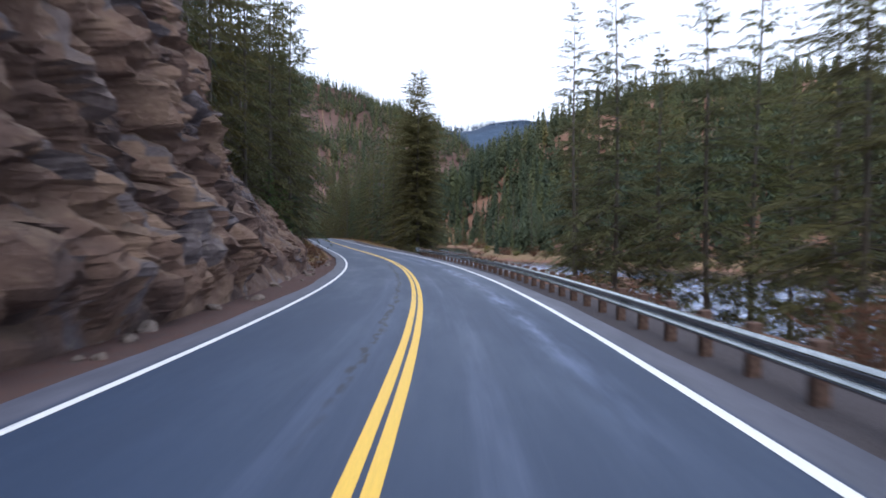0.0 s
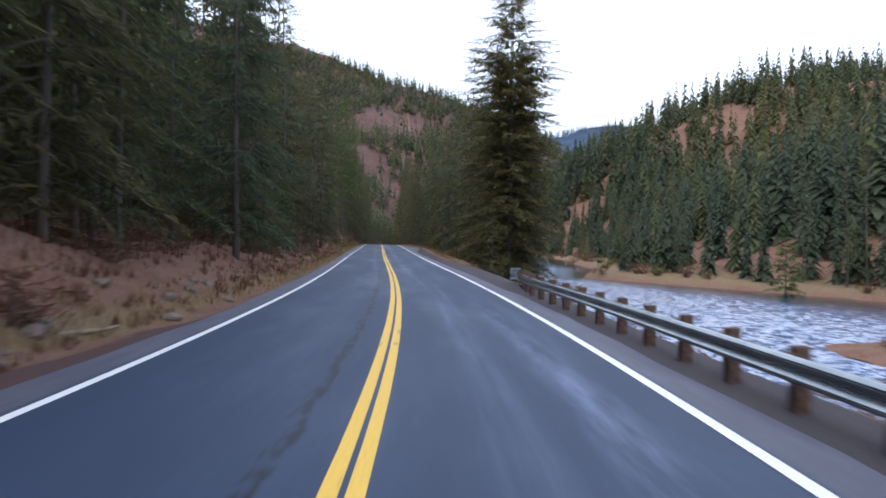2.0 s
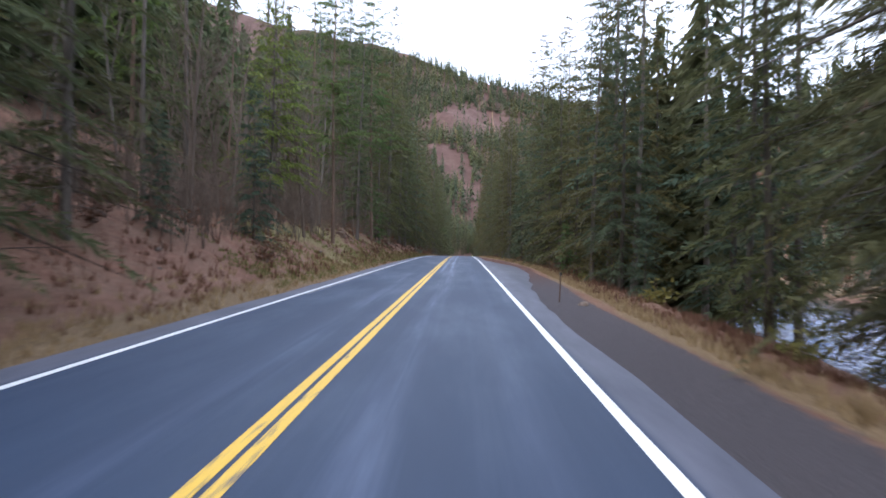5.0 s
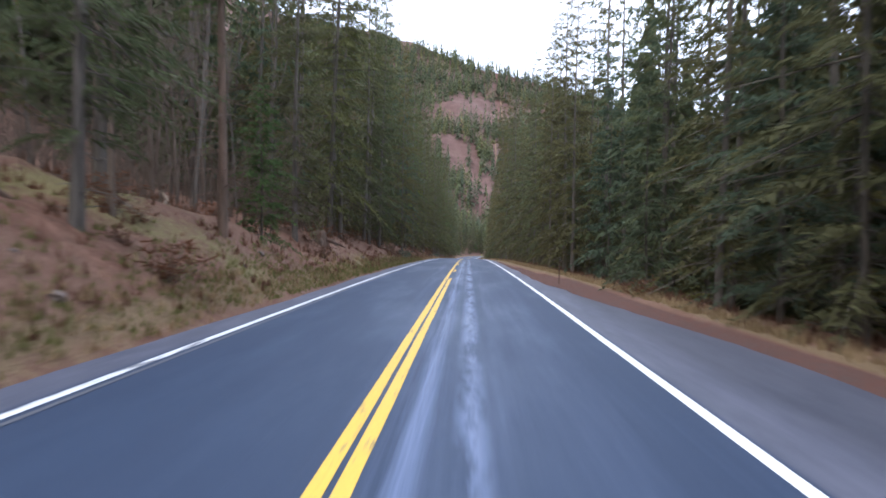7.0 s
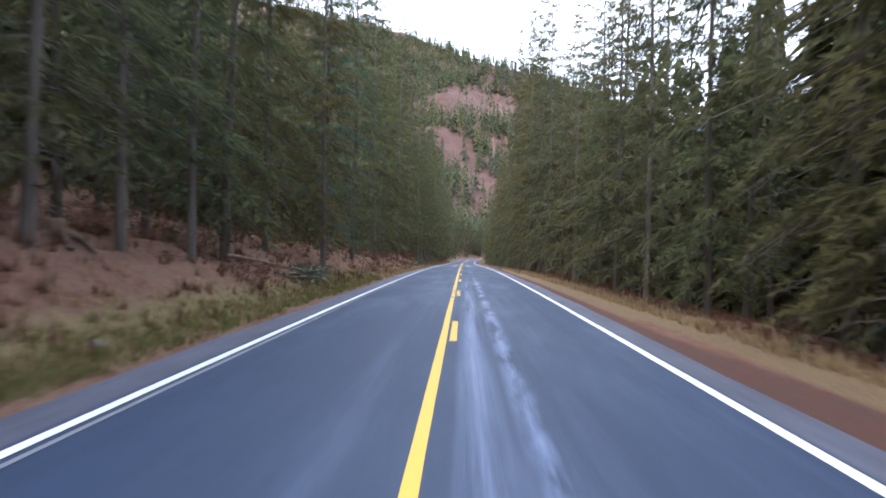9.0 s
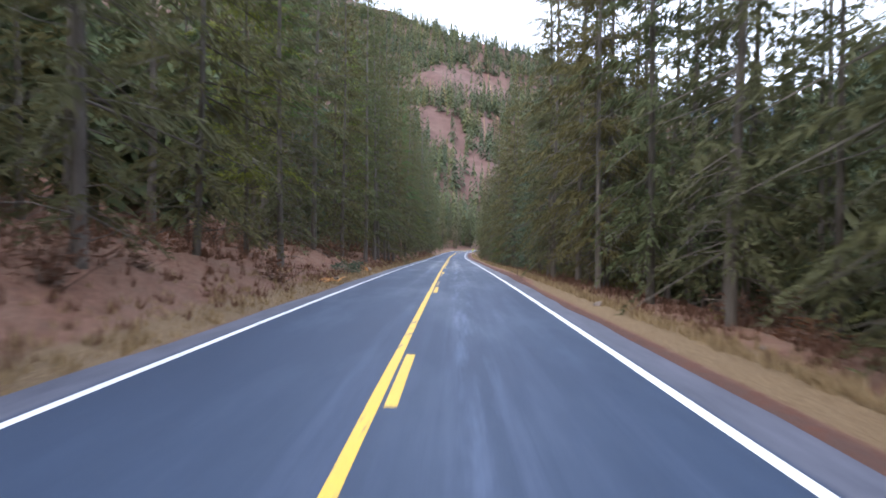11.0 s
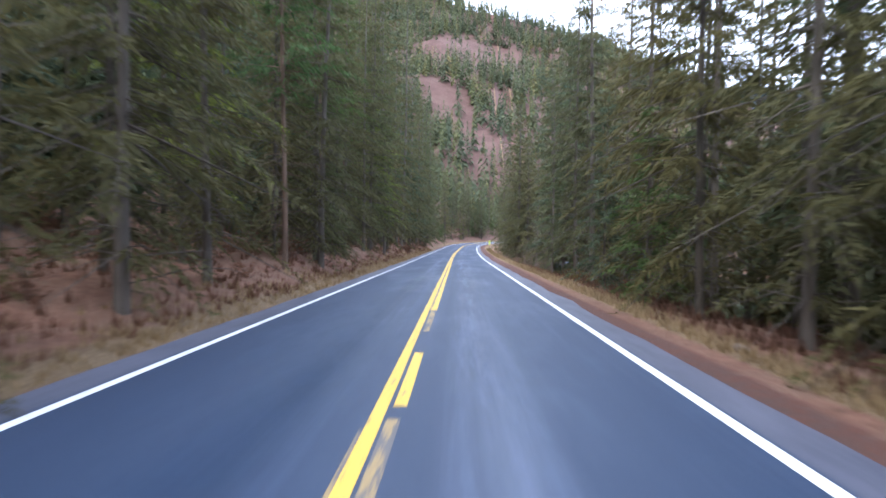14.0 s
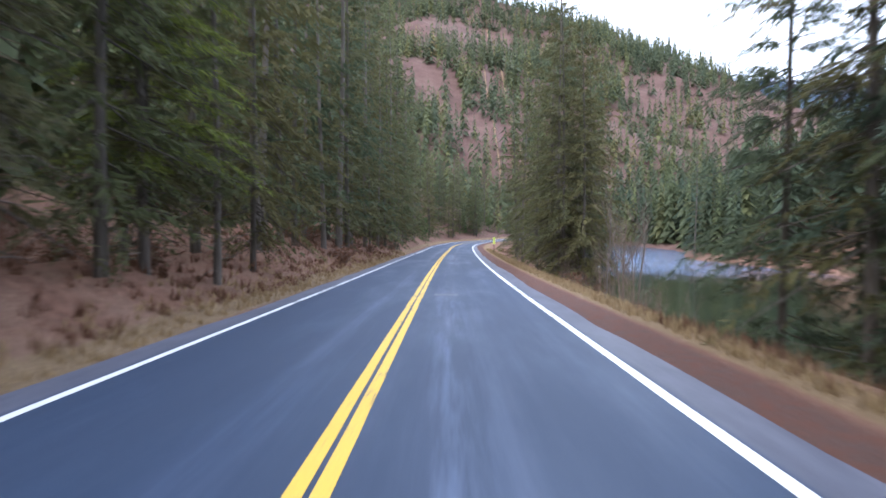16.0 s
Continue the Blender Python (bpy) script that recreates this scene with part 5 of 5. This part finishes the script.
# ---- rock cliff beside the bend ----
def lumps(u, v, seed):
    """Rounded broken blocks: near 1 in the middle of a block, 0 in the cracks between them; and a random value per block."""
    iu, iv = np.floor(u), np.floor(v)
    f1, f2, own = np.full(u.shape, 9.0), np.full(u.shape, 9.0), np.zeros(u.shape)
    for a in (-1, 0, 1):
        for b in (-1, 0, 1):
            cu, cv = iu + a, iv + b
            d = np.hypot(cu + hash2(cu, cv, seed) - u, cv + hash2(cu, cv, seed + 5) - v)
            nearer = d < f1
            f2 = np.where(nearer, f1, np.minimum(f2, d))
            own = np.where(nearer, hash2(cu, cv, seed + 9), own)
            f1 = np.where(nearer, d, f1)
    return smooth(0, 0.55, f2 - f1), own


def build_cliff():
    ss, hs = np.arange(-30, 42.1, 0.22), np.linspace(0, 1, 74)
    S2, H2 = np.meshgrid(ss, hs, indexing="ij")
    tall = np.interp(S2, (-30, 20, 30, 37, 42), (9.0, 8.8, 7.6, 4.2, 1.0))
    back = np.interp(S2, (-30, 14, 26, 34, 47), (0.34, 0.37, 0.50, 0.72, 0.95))
    hz = H2 * tall
    dd = 5.35 + hz * back
    big = fbm(S2 / 4.4, hz / 4.0, 61, 3)
    # blocks of three sizes, drawn out along the rock's steep grain
    su, sv = S2 + 0.55 * hz + 0.5 * fbm(S2 / 1.7, hz / 1.7, 62, 2), hz - 0.25 * S2 + 0.5 * fbm(S2 / 1.7, hz / 1.7, 60, 2)
    l1, o1 = lumps(su / 1.25, sv / 3.0, 63)
    l2, o2 = lumps(su / 0.6, sv / 1.25, 64)
    l3, o3 = lumps(su / 0.30, sv / 0.5, 65)
    fine = fbm(S2 / 0.45, hz / 0.45, 66, 4)
    hard = 1 - 0.45 * smooth(20, 33, S2)                      # beyond, loose soil covers the rock
    push = 0.7 * big + hard * (0.85 * l1 + 0.30 * (o1 - 0.5) + 0.42 * l2 + 0.12 * (o2 - 0.5) + 0.16 * l3) + 0.12 * fine
    dd = dd - push * np.clip(hz / 1.3, 0, 1) * np.clip((42.5 - S2) / 5, 0.15, 1)
    a = np.interp(S2, SS, psi)
    X = np.interp(S2, SS, CX) - np.cos(a) * dd
    Y = np.interp(S2, SS, CY) - np.sin(a) * dd
    Z = np.interp(S2, SS, CZ) + hz - 0.15 + 0.2 * vnoise(S2 * 1.7, hz * 1.7, 67) * np.clip(hz, 0, 1)
    nr, nc = S2.shape
    idx = np.arange(nr * nc).reshape(nr, nc)
    faces = np.stack([idx[:-1, :-1], idx[:-1, 1:], idx[1:, 1:], idx[1:, :-1]], -1).reshape(-1, 4)
    me = mesh_of("cliff", np.stack([X, Y, Z], -1).reshape(-1, 3), faces, ROCK)
    lay = me.color_attributes.new("block", "FLOAT_COLOR", "POINT")
    lay.data.foreach_set("color", np.stack([o1, o2, 1 - hard, 0 * o1 + 1], -1).astype(np.float32).ravel())
    tagged(new("cliff", me), "craggy reddish brown and grey rock cliff above the road", "cliff", kind="structure")


build_cliff()


def stone_mesh(seed, flat=0.7):
    bm = bmesh.new()
    bmesh.ops.create_icosphere(bm, subdivisions=2, radius=0.5)
    for v in bm.verts:
        c = v.co * 2.2 + Vector((seed * 3.1, 0, 0))
        v.co *= 1 + 0.35 * noise.noise(c) + 0.15 * noise.cell(c * 1.3)
        v.co.z *= flat
    me = bpy.data.meshes.new("stone")
    bm.to_mesh(me)
    me.materials.append(STONE)
    return me


STONES = [stone_mesh(k) for k in range(5)]
rs = random.Random(8)
for i in range(110):
    zone = rs.random()
    if zone < 0.5:
        s, d = rs.uniform(-5, 62), -rs.uniform(4.5, 6.2)
    elif zone < 0.75:
        s, d = rs.uniform(110, 200), -rs.uniform(4.8, 9)
    else:
        s, d = rs.uniform(60, 340), rs.choice((-1, 1)) * rs.uniform(5.0, 6.2)
    p = at(s, d)
    k = rs.uniform(0.12, 0.42) if zone < 0.5 else rs.uniform(0.08, 0.28)
    ob = tagged(new("stone", STONES[i % 5]), "loose weathered stone lying on the bank", "stone", "stones on the bank")
    ob.matrix_world = Matrix.Translation((p.x, p.y, gz(p.x, p.y) + 0.12 * k)) @ pose(0, 0, 0, rs.uniform(-20, 20), rs.uniform(-20, 20), rs.uniform(0, 360)) @ Matrix.Diagonal((k * rs.uniform(0.8, 1.5), k, k, 1))


# ---- dry grass, brush and fallen wood on the verges ----
def grass(name, label, count, where, mat, seed, lo, hi, wide=0.02):
    rn = np.random.RandomState(seed)
    s, d = where(rn, count)
    a = np.interp(s, SS, psi)
    x, y = np.interp(s, SS, CX) + np.cos(a) * d, np.interp(s, SS, CY) + np.sin(a) * d
    z = ground_z(x, y)
    n = len(x)
    blades = 7
    v = np.empty((n, blades, 3, 3))
    for b in range(blades):
        t, lean, h = rn.uniform(0, 6.28, n), rn.uniform(0.1, 0.8, n), rn.uniform(lo, hi, n)
        bx, by = x + rn.uniform(-0.12, 0.12, n), y + rn.uniform(-0.12, 0.12, n)
        ox, oy = np.cos(t + 1.57) * wide, np.sin(t + 1.57) * wide
        v[:, b, 0] = np.stack([bx - ox, by - oy, z - 0.03], -1)
        v[:, b, 1] = np.stack([bx + ox, by + oy, z - 0.03], -1)
        v[:, b, 2] = np.stack([bx + np.cos(t) * lean * h, by + np.sin(t) * lean * h, z + h * (1.05 - 0.6 * lean)], -1)
    faces = np.arange(n * blades * 3).reshape(-1, 3)
    tagged(new(name, mesh_of(name, v.reshape(-1, 3), faces, mat)), label, "grass", kind="stuff")


def right_verge(rn, n):
    s = rn.uniform(88, 420, n)
    return s, np.interp(np.interp(s, SS, CY), Y_, R_EDGE) + 0.1 + np.abs(rn.normal(0, 0.45, n))


def left_verge(rn, n):
    s = rn.uniform(-5, 400, n)
    return s, -(np.interp(np.interp(s, SS, CY), Y_, L_FOOT) + 0.1 + np.abs(rn.normal(0, 0.9, n)))


def moss_bank(rn, n):
    s = rn.uniform(124, 222, n)
    return s, -(4.6 + np.abs(rn.normal(0, 1, n)) * np.interp(s, (155, 172), (1.8, 0.45)))


grass("dry_grass", "pale dry grass along the road's edge above the river", 5600, right_verge, DRYGRASS, 71, 0.10, 0.34)
grass("dry_grass", "pale dry grass along the foot of the bank", 5600, left_verge, DRYGRASS, 72, 0.08, 0.30)
grass("green_grass", "short yellow-green grass on the bank", 5200, moss_bank, MOSSGRASS, 73, 0.06, 0.20)

rb = random.Random(12)
for i in range(190):
    s = rb.uniform(48, 400)
    p = at(s, -rb.uniform(5.4, 14))
    grow("brush", p.x, p.y, rb.uniform(0.5, 1.25), rb.uniform(0, 360), rb.uniform(0.6, 1.1))
for i in range(70):
    s = rb.uniform(112, 420)
    p = at(s, rb.uniform(6.8, 10))
    grow(rb.choice(("brush", "brush", "greenbush")), p.x, p.y, rb.uniform(0.4, 1.0), rb.uniform(0, 360), rb.uniform(0.7, 1.2))
for i in range(26):
    s = rb.uniform(-5, 66)
    p = at(s, rb.uniform(5.8, 7.4))
    grow("brush", p.x, p.y, rb.uniform(0.5, 1.1), rb.uniform(0, 360), rb.uniform(0.7, 1.2))


for i in range(90):                         # brush along the far bank
    y = rb.uniform(40, 330)
    far = float(lerp(y, R_FAR)) + rb.uniform(0.5, 7)
    x = float(np.interp(y, CY, CX)) + far / math.cos(float(np.interp(y, CY, psi)))
    grow(rb.choice(("brush", "brush", "brush", "greenbush")), x, y, rb.uniform(0.7, 2.0), rb.uniform(0, 360), rb.uniform(0.6, 1.2))


for i in range(30):                         # rounded young conifers at the back of the far meadow
    y = rb.uniform(70, 300)
    far = float(lerp(y, R_FAR)) + rb.uniform(7, 16)
    x = float(np.interp(y, CY, CX)) + far / math.cos(float(np.interp(y, CY, psi)))
    k = rb.choice(("mossy_back", "fir3_back", "fir2_back", "fir_back"))
    grow(k, x, y, rb.uniform(0.45, 0.75), rb.uniform(0, 360), rb.uniform(0.85, 1.1))
grow("young", at(101, 39).x, at(101, 39).y, 1.15, 40)
for i in range(28):                         # tall conifers along the far bank of the pool
    y = rb.uniform(338, 470)
    far = float(lerp(y, R_FAR)) + rb.uniform(1.5, 13)
    x = float(np.interp(y, CY, CX)) + far / math.cos(float(np.interp(y, CY, psi)))
    grow(rb.choice(("fir3_back", "fir_back", "fir_back", "fir2_back")), x, y, rb.uniform(0.6, 0.95), rb.uniform(0, 360), rb.uniform(0.9, 1.15))


def fallen_log(s, d, ln, r, yaw, tilt, seed):
    rnd2 = random.Random(seed)
    verts, faces = [], []
    pts = [Vector((ln * (i / 5 - 0.5), 0.06 * ln * math.sin(i * 1.1 + seed), 0)) for i in range(6)]
    tube(pts, [r * (1 - 0.10 * i) for i in range(6)], 8, verts, faces)
    for k in range(3):
        q = pts[rnd2.randint(1, 4)]
        tube([q, q + Vector((rnd2.uniform(-0.3, 0.3), rnd2.uniform(-0.5, 0.5), rnd2.uniform(0.2, 0.6)))], [r * 0.3, 0.008], 4, verts, faces)
    ob = tagged(new("fallen_log", shade_smooth(mesh_of("fallen_log", verts, faces, LOG))), "weathered fallen log lying on the bank", "log", "fallen wood")
    p = at(s, d)
    ob.matrix_world = Matrix.Translation((p.x, p.y, gz(p.x, p.y) + r * 0.6)) @ pose(0, 0, 0, 0, tilt, yaw)


for k, (s, d, ln, r, yaw, tilt) in enumerate([(160, -7.5, 3.4, 0.10, 60, 22), (163, -9, 2.6, 0.09, 120, -20), (206, -7.0, 3.6, 0.07, 75, 8), (209, -6.6, 2.8, 0.05, 100, 4),
                                             (78, -8, 4.0, 0.09, 80, 6), (255, -4.9, 2.6, 0.06, 96, 2), (258, -5.2, 2.2, 0.05, 82, 3), (52, -5.2, 1.6, 0.06, 70, 0), (149, -8, 2.4, 0.07, 30, 12)]):
    fallen_log(s, d, ln, r, yaw, tilt, k)


def root_stump(s, d, h, r, seed):
    """A rotten stump with its roots bare on the slope."""
    q = random.Random(seed)
    v, f = [], []
    tube([Vector((0, 0, -0.3)), Vector((0.02, 0, 0.15)), Vector((0.05, 0.03, h * 0.7)), Vector((0.06, 0.02, h)), Vector((0.05, 0.02, h - 0.08))], [r * 1.5, r * 1.15, r, r * 0.9, 0.02], 9, v, f)
    for k in range(6):
        a = k * 1.05 + q.uniform(-0.3, 0.3)
        w = Vector((math.cos(a), math.sin(a), 0))
        tube([w * r * 0.6 + Vector((0, 0, 0.22)), w * r * 1.9 + Vector((0, 0, 0.04)), w * r * q.uniform(2.6, 4.2) + Vector((0, 0, -0.35))], [r * 0.42, r * 0.3, 0.02], 5, v, f)
    p = at(s, d)
    ob = tagged(new("tree_stump", shade_smooth(mesh_of("tree_stump", v, f, RED_BARK))), "rotten brown stump with bare roots on the bank", "stump", "stumps")
    ob.matrix_world = Matrix.Translation((p.x, p.y, gz(p.x, p.y))) @ pose(0, 0, 0, q.uniform(-8, 8), q.uniform(-4, 14), q.uniform(0, 360))


root_stump(150, -7.3, 0.4, 0.24, 1)
root_stump(154, -8.6, 0.6, 0.28, 2)
root_stump(177, -7.0, 0.7, 0.36, 3)
root_stump(196, -8.2, 0.5, 0.26, 4)


def bank_litter(rn, n):
    s = rn.uniform(40, 400, n)
    return s, -(4.9 + 9 * rn.rand(n) ** 1.4)


def red_verge(rn, n):
    s = rn.uniform(110, 345, n)
    return s, np.interp(np.interp(s, SS, CY), Y_, R_EDGE) + 0.4 + 3.5 * rn.rand(n)


grass("brush_litter", "reddish brown dead bracken and sticks on the bank", 6000, bank_litter, SHRUB, 74, 0.10, 0.42, 0.03)
grass("brush_litter", "brown weeds on the slope under the trees", 3500, red_verge, SHRUB, 75, 0.10, 0.40, 0.03)


def thicket(name, label, s0, s1, d0, d1, count, lo, hi, mat, seed):
    """Leafless saplings and suckers, too fine to tell apart: upright stems with short side twigs."""
    rn = np.random.RandomState(seed)
    s, d = rn.uniform(s0, s1, count), d0 + (d1 - d0) * rn.rand(count)
    keep = fbm(s / 5.0, d / 4.0, seed, 2) > -0.45
    s, d = s[keep], d[keep]
    a = np.interp(s, SS, psi)
    x, y = np.interp(s, SS, CX) + np.cos(a) * d, np.interp(s, SS, CY) + np.sin(a) * d
    z, n = ground_z(x, y), len(s)
    h = rn.uniform(lo, hi, n) * rn.uniform(0.5, 1.0, n)
    lean = rn.normal(0, 0.14, (n, 2))
    twigs = 9
    v = np.empty((n, 2 + 2 * twigs, 3, 3))

    def up(k):
        return np.stack([x + lean[:, 0] * h * k, y + lean[:, 1] * h * k, z + h * k], -1)

    for j in range(2):                              # two crossed faces make a stem
        w = np.zeros((n, 3))
        w[:, j] = 0.008 + 0.004 * h
        v[:, j, 0], v[:, j, 1], v[:, j, 2] = up(-0.03) - w, up(-0.03) + w, up(1.0)
    for j in range(twigs):
        k = rn.uniform(0.2, 0.95, n)
        t, ln = rn.uniform(0, 6.28, n), h * rn.uniform(0.10, 0.30, n) * (1.15 - k)
        way = np.stack([np.cos(t), np.sin(t), rn.uniform(0.3, 1.3, n)], -1)
        p0, p1 = up(k), up(k) + way * ln[:, None]
        for m in range(2):
            w = np.zeros((n, 3))
            w[:, 2 * m] = 0.009
            q = p1 + rn.normal(0, 0.25, (n, 3)) * ln[:, None] * m
            v[:, 2 + 2 * j + m, 0], v[:, 2 + 2 * j + m, 1], v[:, 2 + 2 * j + m, 2] = p0 - w, p0 + w, q
    faces = np.arange(n * (2 + 2 * twigs) * 3).reshape(-1, 3)
    tagged(new(name, mesh_of(name, v.reshape(-1, 3), faces, mat)), label, "thicket", kind="stuff")


thicket("thicket", "brown leafless thicket of saplings above the bank", 122, 186, -7.4, -17, 2300, 2.0, 6.5, TWIG, 101)
thicket("thicket", "reddish brown low brush under the conifers", 186, 350, -7.6, -15, 1500, 0.8, 2.6, SHRUB, 102)
thicket("thicket", "reddish brown low brush under the conifers", 50, 122, -6.6, -13, 700, 0.5, 1.8, SHRUB, 103)
thicket("thicket", "bare brown shrubs along the river's edge", 350, 372, 7.5, 11.5, 160, 1.5, 4.5, TWIG, 104)


# ---- markers and cut wood at the verge ----
def delineator(s, d, h, face, label):
    post = tagged(empty("delineator_post", Matrix.Translation(at(s, d, -0.12)) @ pose(0, 0, 0, 2, 1, heading(s))), label, "marker post", "marker posts")
    v, f = [], []
    tube([Vector((0, 0, 0)), Vector((0, 0, h))], [0.024, 0.02], 6, v, f)
    part("post", mesh_of("post", v, f, RUST), post)
    bm = bmesh.new()
    bmesh.ops.create_cube(bm, size=1, matrix=Matrix.Translation((0, -0.032, h - 0.07)) @ Matrix.Diagonal((0.06, 0.012, 0.10, 1)))
    bmesh.ops.bevel(bm, geom=bm.edges[:], offset=0.003, segments=1, affect="EDGES")
    me = bpy.data.meshes.new("reflector")
    bm.to_mesh(me)
    me.materials.append(face)
    part("reflector", me, post, "small reflector plate")


delineator(122, 4.75, 1.0, STEEL, "thin brown marker post with a small pale reflector")
delineator(171.5, 4.95, 1.2, STEEL, "thin brown marker post with a small pale reflector")
delineator(265, 4.85, 1.25, STEEL, "thin brown marker post with a small pale reflector")


def bend_marker(s, d):
    sign = tagged(empty("bend_marker", Matrix.Translation(at(s, d, -0.1)) @ pose(0, 0, 0, 0, 0, heading(s))), "narrow yellow-green marker sign on a post by the bend", "sign")
    v, f = [], []
    tube([Vector((0, 0, 0)), Vector((0, 0, 1.9))], [0.04, 0.04], 6, v, f)
    part("post", mesh_of("post", v, f, RUST), sign)
    bm = bmesh.new()
    bmesh.ops.create_cube(bm, size=1, matrix=Matrix.Translation((0, -0.06, 1.55)) @ Matrix.Diagonal((0.24, 0.015, 0.75, 1)))
    bmesh.ops.bevel(bm, geom=[e for e in bm.edges if abs((e.verts[0].co - e.verts[1].co).y) > 0.001], offset=0.04, segments=2, affect="EDGES")
    me = bpy.data.meshes.new("plate")
    bm.to_mesh(me)
    me.materials.append(MARKER)
    part("plate", me, sign, "yellow-green reflective plate")


bend_marker(399, 5.45)


def cut_log(s, d):
    log = tagged(empty("cut_log", Matrix.Translation(Vector((at(s, d).x, at(s, d).y, gz(at(s, d).x, at(s, d).y) + 0.16))) @ pose(0, 0, 0, 0, 3, 62)), "short log with a fresh orange cut end by the verge", "log", "fallen wood")
    v, f = [], []
    tube([Vector((0, 0, 0)), Vector((0.2, 0.01, 0.0)), Vector((0.42, 0, 0.0))], [0.165, 0.162, 0.155], 12, v, f)
    part("bark", shade_smooth(mesh_of("bark", v, f, LOG)), log)
    for name, x, r in (("cut_end", -0.004, 0.160), ("cut_end", 0.424, 0.150)):
        ring = [Vector((x, r * math.cos(a * math.pi / 6), r * math.sin(a * math.pi / 6))) for a in range(12)]
        part(name, mesh_of(name, ring + [Vector((x - 0.006 if x < 0 else x + 0.006, 0, 0))], [(i, (i + 1) % 12, 12) for i in range(12)], CUTWOOD), log, "fresh orange cut face")


cut_log(266, -4.9)


def slash_pile(name, label, s, d, count, ln, mat_b, leaf, seed):
    """A heap of cut branches."""
    r = random.Random(seed)
    c = at(s, d)
    heap = tagged(empty(name, Matrix.Translation((c.x, c.y, gz(c.x, c.y)))), label, "branches", "fallen wood")
    lv, lf = [], []
    for i in range(count):
        a = r.uniform(-0.5, 0.5) + (math.pi / 2 if r.random() < 0.7 else 0)
        p = Vector((r.uniform(-0.6, 0.6), r.uniform(-1.4, 1.4), r.uniform(0.03, 0.45 if leaf else 0.12)))
        w = Vector((math.cos(a), math.sin(a), r.uniform(-0.2, 0.3)))
        k = ln * r.uniform(0.5, 1.1)
        v, f = [], []
        tube([p - w * k / 2, p + Vector((0, 0, 0.06)), p + w * k / 2], [0.035 * r.uniform(0.6, 1.4), 0.03, 0.01], 5, v, f)
        part("branch", mesh_of("branch", v, f, mat_b), heap)
        if leaf:
            for j in range(14):
                q = p + w * r.uniform(-0.2, 0.5) * k
                u = Vector((r.uniform(-1, 1), r.uniform(-1, 1), r.uniform(-0.2, 0.8))).normalized()
                blade(lv, lf, q, u, u.orthogonal().normalized(), r.uniform(0.2, 0.45), 0.05, 0.05)
    if leaf:
        part("foliage", mesh_of("foliage", lv, lf, leaf), heap, "grey-green wilted needles")


slash_pile("branch_pile", "heap of cut green fir branches on the verge", 206.5, -5.6, 26, 1.8, LOG, BLUEFIR, 3)
slash_pile("branch_pile", "heap of cut green fir branches on the verge", 261.0, -5.5, 28, 1.7, LOG, BLUEFIR, 5)
slash_pile("split_wood", "splintered pale wood lying along the verge", 253.2, -5.0, 12, 0.75, CUTWOOD, None, 4)


def gravel_bar():
    n = 26
    xs, ys = np.meshgrid(np.linspace(-11, 11, n), np.linspace(-7, 7, n), indexing="ij")
    r = (xs / 11) ** 2 + (ys / 7) ** 2
    z = 0.75 * np.clip(1 - r, -0.5, 1) + 0.16 * fbm(xs / 1.3, ys / 1.3, 91) + 0.1 * vnoise(xs * 2, ys * 2, 92)
    idx = np.arange(n * n).reshape(n, n)
    faces = np.stack([idx[:-1, :-1], idx[:-1, 1:], idx[1:, 1:], idx[1:, :-1]], -1).reshape(-1, 4)
    ob = tagged(new("gravel_bar", mesh_of("gravel_bar", np.stack([xs, ys, z], -1).reshape(-1, 3), faces, STONE)), "pale gravel bar at the river's bend", "gravel", kind="stuff")
    ob.matrix_world = Matrix.Translation((83, 566, float(np.interp(566, CY, CZ)) - WATER + 0.15))


gravel_bar()


def islet():
    """A low muddy island grown with red brush."""
    n = 22
    xs, ys = np.meshgrid(np.linspace(-5.5, 5.5, n), np.linspace(-7, 7, n), indexing="ij")
    r = (xs / 5.5) ** 2 + (ys / 7) ** 2 + 0.25 * fbm(xs / 4, ys / 4, 95, 2)
    z = 0.5 * np.clip(1 - r, -0.8, 1) + 0.08 * fbm(xs / 1.1, ys / 1.1, 96)
    idx = np.arange(n * n).reshape(n, n)
    faces = np.stack([idx[:-1, :-1], idx[:-1, 1:], idx[1:, 1:], idx[1:, :-1]], -1).reshape(-1, 4)
    ob = tagged(new("islet", mesh_of("islet", np.stack([xs, ys, z], -1).reshape(-1, 3), faces, GROUND)), "low red-brown muddy islet in the river", "islet", kind="structure")
    zw = float(np.interp(66, CY, CZ)) - WATER
    ob.matrix_world = Matrix.Translation((26, 66, zw - 0.05))
    r2 = random.Random(6)
    for i in range(16):
        x, y = 26 + r2.uniform(-3.2, 3.2), 66 + r2.uniform(-4.5, 4.5)
        b = copy_thing(KINDS["brush"], Matrix.Identity(4))
        b.matrix_basis = Matrix.Translation((x, y, zw + 0.15)) @ pose(0, 0, 0, 0, 0, r2.uniform(0, 360)) @ Matrix.Diagonal((0.7, 0.7, r2.uniform(0.35, 0.7), 1))
        tagged(b, "low red-brown brush on the muddy islet")


islet()
